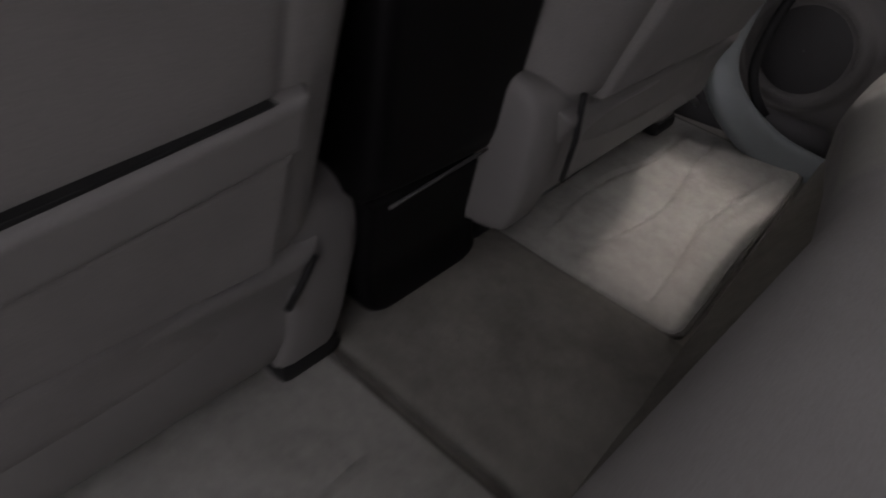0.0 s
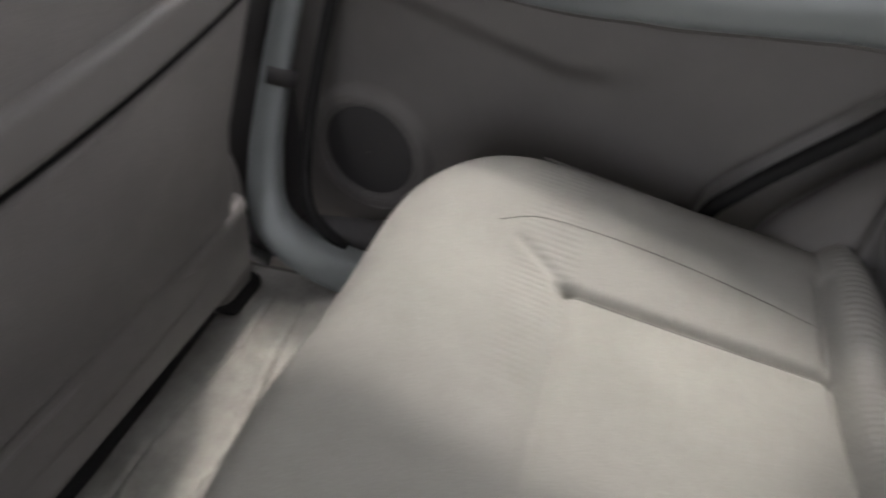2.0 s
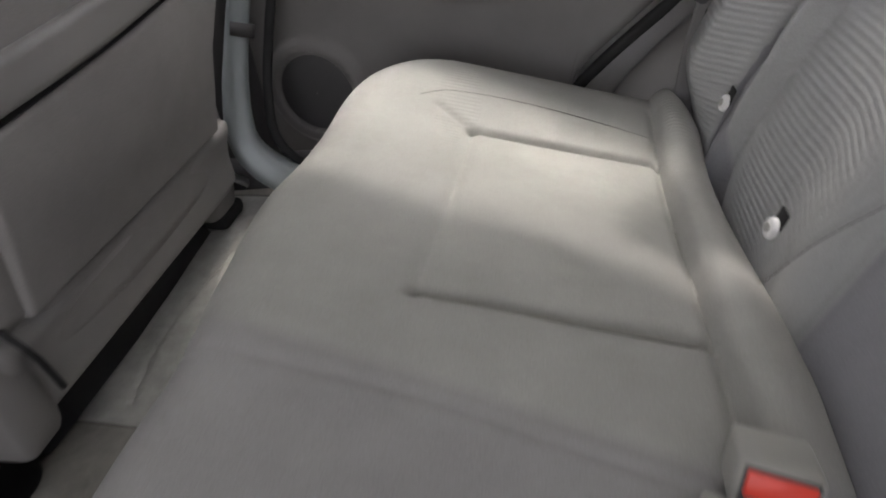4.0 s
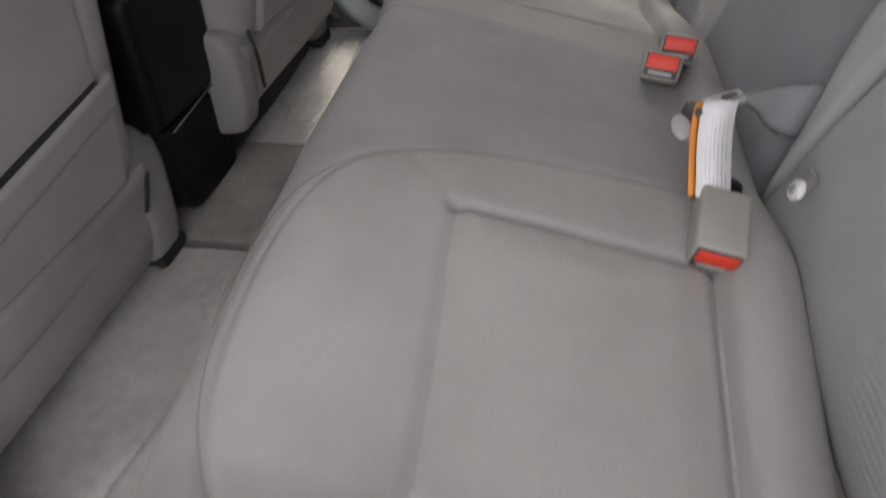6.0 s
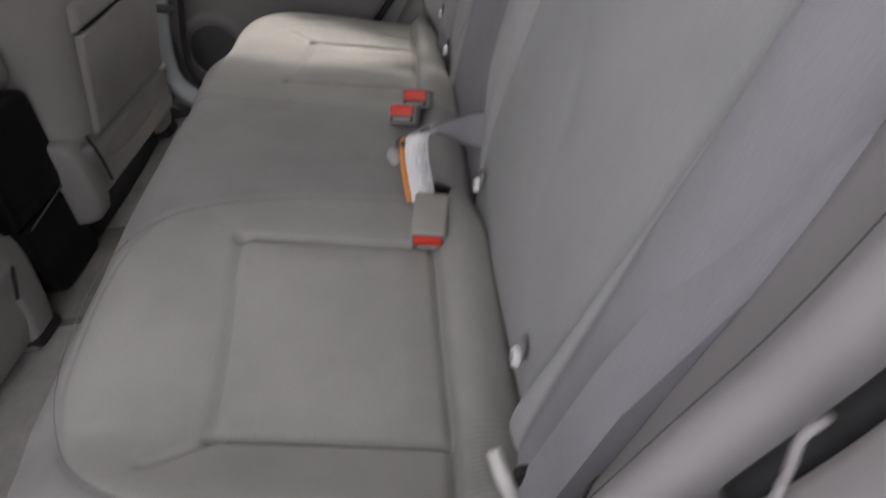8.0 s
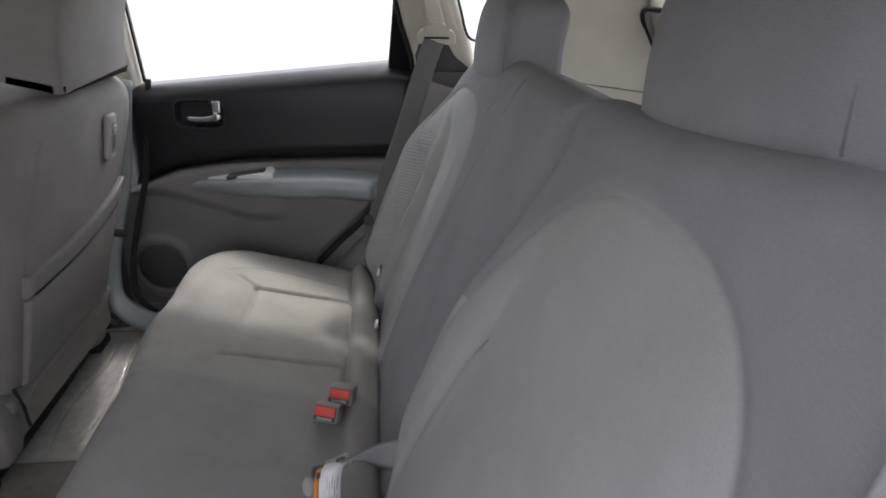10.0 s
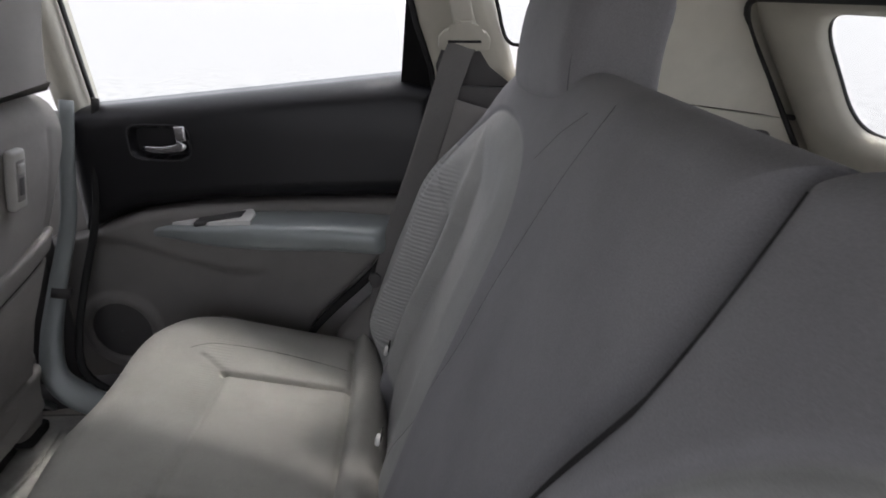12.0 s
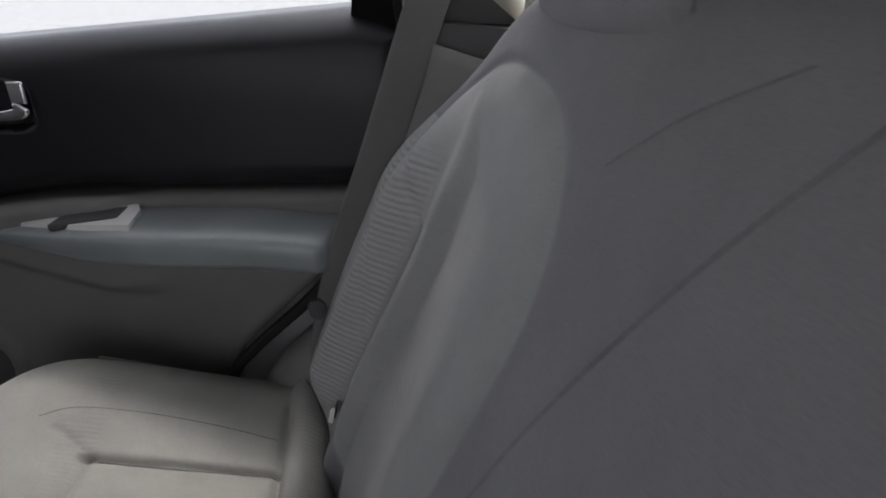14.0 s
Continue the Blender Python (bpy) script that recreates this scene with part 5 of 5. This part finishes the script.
part("grip", prism([(0.418, 0.446), (0.414, 0.460), (0.418, 0.470), (0.430, 0.471), (0.437, 0.464), (0.438, 0.450), (0.430, 0.442), (0.424, 0.442)], (0.0, -0.006), lambda u, w, d: (u, 0.614 + d, w), 0.002), M_DARKGREY, far_tongue)
bm = bmesh.new()
bmesh.ops.create_cone(bm, cap_ends=True, segments=16, radius1=0.005, radius2=0.005, depth=0.006, matrix=pose(0.436, 0.610, 0.432, 90, 0, 0))
part("latch_hole", bm, M_RUBBER, far_tongue)
near_belt = belt("seat_belt", "pale grey seat belt along the near pillar", [(0.668, -0.584, 0.955), (0.654, -0.592, 0.910), (0.632, -0.612, 0.850), (0.608, -0.624, 0.792), (0.581, -0.632, 0.722), (0.565, -0.64, 0.66), (0.575, -0.645, 0.58)], 0.0115, M_WEBLIGHT, (-0.6, -0.7, 0.35))
part("belt_guide", box((0.024, 0.028, 0.065), pose(0.662, -0.612, 0.972, 0, 10, 0), 0.010, 3), M_BEIGE, near_belt, "pale plastic belt guide")
strap = thing("pull_strap", "pale grey plastic pull strap beside the seat", "strap", at=(0.45, -0.66, 0.44))
v, f = sweep(spline([(0.411, -0.640, 0.486), (0.414, -0.651, 0.479), (0.422, -0.656, 0.450), (0.432, -0.656, 0.420)], 16), 0.0068, 0.0066, (0, 1, 0))
put("strap", v, f, M_PALE, strap)
bm = bmesh.new()
bmesh.ops.create_cone(bm, cap_ends=True, segments=20, radius1=0.0065, radius2=0.0065, depth=0.006, matrix=pose(0.428, -0.6105, 0.418, 90, 0, 0))
part("screw_hole", bm, M_RUBBER, strap)


def buckle(label, m, length=0.06, material=M_BUCKLE, reach=0.03):
    """A belt buckle: rounded stalk with a red press button at its mouth. Its length runs along +Y of m, top +Z."""
    t = thing("belt_buckle", label, "belt buckle", "belt buckles", at=m.translation)
    h = length / 2
    bm = box((0.040, length, 0.029), m, 0.0045, 3)
    housing = part("housing", bm, material, t)
    part("mouth", box((0.034, 0.003, 0.0235), m @ pose(0, -h - 0.0002, 0.0), 0.001), M_DARKGREY, housing, "dark recessed mouth")
    bm = box((0.0315, 0.005, 0.0145), m @ pose(0, -h - 0.0010, 0.0035), 0.0016, 2)
    part("press_button", bm, M_RED, t, "red press button")
    part("tongue_slot", box((0.024, 0.003, 0.0040), m @ pose(0, -h - 0.0012, -0.0078), 0.0006), M_PALE, t, "pale lip under the slot")
    v, f = sweep([m @ Vector((0, h - 0.004, -0.002)), m @ Vector((0.002, h + reach * 0.5, -0.006)), m @ Vector((0.006, h + reach, -0.016))], 0.030, 0.016, m.to_3x3() @ Vector((0, 0, 1)))
    put("stalk", v, f, M_BLACK, t, "black sleeve")
    return t


buckle("pale grey belt buckle with red button beside the seat panel", pose(0.385, -0.217, 0.335, 18, 8, -8), 0.062)
buckle("pale grey twin belt buckle with red button on the cushion", pose(0.363, 0.025, 0.363, -30, 4, -14), 0.036)
buckle("pale grey twin belt buckle leaning on its neighbour", pose(0.384, 0.062, 0.369, -26, 4, -12), 0.042)

# folded warning tag, clip and tab at the middle belt
tag = thing("warning_tag", "white folded warning tag with an orange stripe", "tag", at=(0.41, -0.17, 0.38))
tp = spline([(0.392, -0.133, 0.404), (0.386, -0.150, 0.402), (0.384, -0.168, 0.386), (0.386, -0.197, 0.348)], 16)


def tag_strip(x0, x1, lift, i0=0, i1=16):
    rows = []
    for i in range(i0, i1):
        p = tp[i]
        rows.append([(p[0] + x0, p[1], p[2] + lift + 0.002 * math.sin(i * 0.5)), (p[0] + x1, p[1] + 0.003, p[2] + lift + 0.002 * math.sin(i * 0.5))])
    return loft(rows, False, False)


v, f = tag_strip(-0.0195, 0.008, 0.0)
o = put("sheet", v, f, M_PAPER, tag)
o.modifiers.new("thickness", "SOLIDIFY").thickness = 0.0008
v, f = tag_strip(-0.0255, -0.0195, 0.0, 3, 16)
put("orange_stripe", v, f, M_ORANGE, tag, "orange warning stripe").modifiers.new("thickness", "SOLIDIFY").thickness = 0.0008
for k in range(7):
    a = -0.0155 + k * 0.0031
    for i0, i1 in ((6 + k % 2, 9), (9 + (k + 1) % 2, 12 + k % 3), (13, 15)):
        if k < 2 and i0 < 9:
            continue
        v, f = tag_strip(a, a + 0.0010, 0.0011, i0, i1 + 1)
        put("text_bar", v, f, M_INK, tag)
clip = thing("belt_clip", "translucent grey plastic belt clip with a round tab", "belt clip", at=(0.41, -0.12, 0.43))
part("clip_body", box((0.034, 0.016, 0.008), pose(0.388, -0.128, 0.402, 10, -14, 12), 0.004, 3), M_PALE, clip)
part("clip_slot", box((0.014, 0.007, 0.010), pose(0.392, -0.128, 0.404, 10, -14, 12), 0.003, 2), M_DARKGREY, clip)
part("hinge", box((0.020, 0.022, 0.016), pose(0.366, -0.142, 0.396, 0, 10, 20), 0.005, 3), M_DARKGREY, clip)
bm = bmesh.new()
bmesh.ops.create_uvsphere(bm, u_segments=20, v_segments=12, radius=0.011, matrix=pose(0.352, -0.158, 0.392, 30, 0, 10) @ Matrix.Diagonal((0.75, 1.1, 0.35, 1)))
part("tab", bm, M_PALE, clip, "round pale tab")
# middle lap belt: a twisted strap that narrows from the slit between the backrests to the clip
mid_belt = thing("seat_belt", "pale grey middle lap belt strap tucked between the backrests", "seat belt", "seat belts", at=(0.42, -0.11, 0.40))
upper = spline([(0.392, -0.136, 0.409), (0.422, -0.118, 0.410), (0.457, -0.099, 0.407), (0.490, -0.099, 0.402)], 16)
lower = spline([(0.395, -0.128, 0.404), (0.420, -0.112, 0.387), (0.444, -0.099, 0.362), (0.480, -0.099, 0.350)], 16)
v, f = loft([[tuple(a + (b - a) * k - np.array([0.0, 0.003, 0.002]) * math.sin(math.pi * k)) for k in np.linspace(0, 1, 7)] for a, b in zip(upper, lower)], False, False)
mid_web = put("webbing", v, f, M_WEBLIGHT, mid_belt, "pale woven strap")
mid_web.modifiers.new("thickness", "SOLIDIFY").thickness = 0.0016
for edge in (upper, lower):
    v, f = sweep(edge[:12] + np.array([0.0, -0.0012, 0.0]), 0.0014, 0.0014, (0, 0, 1), 5, 2.0)
    put("selvedge", v, f, M_WEB, mid_belt)
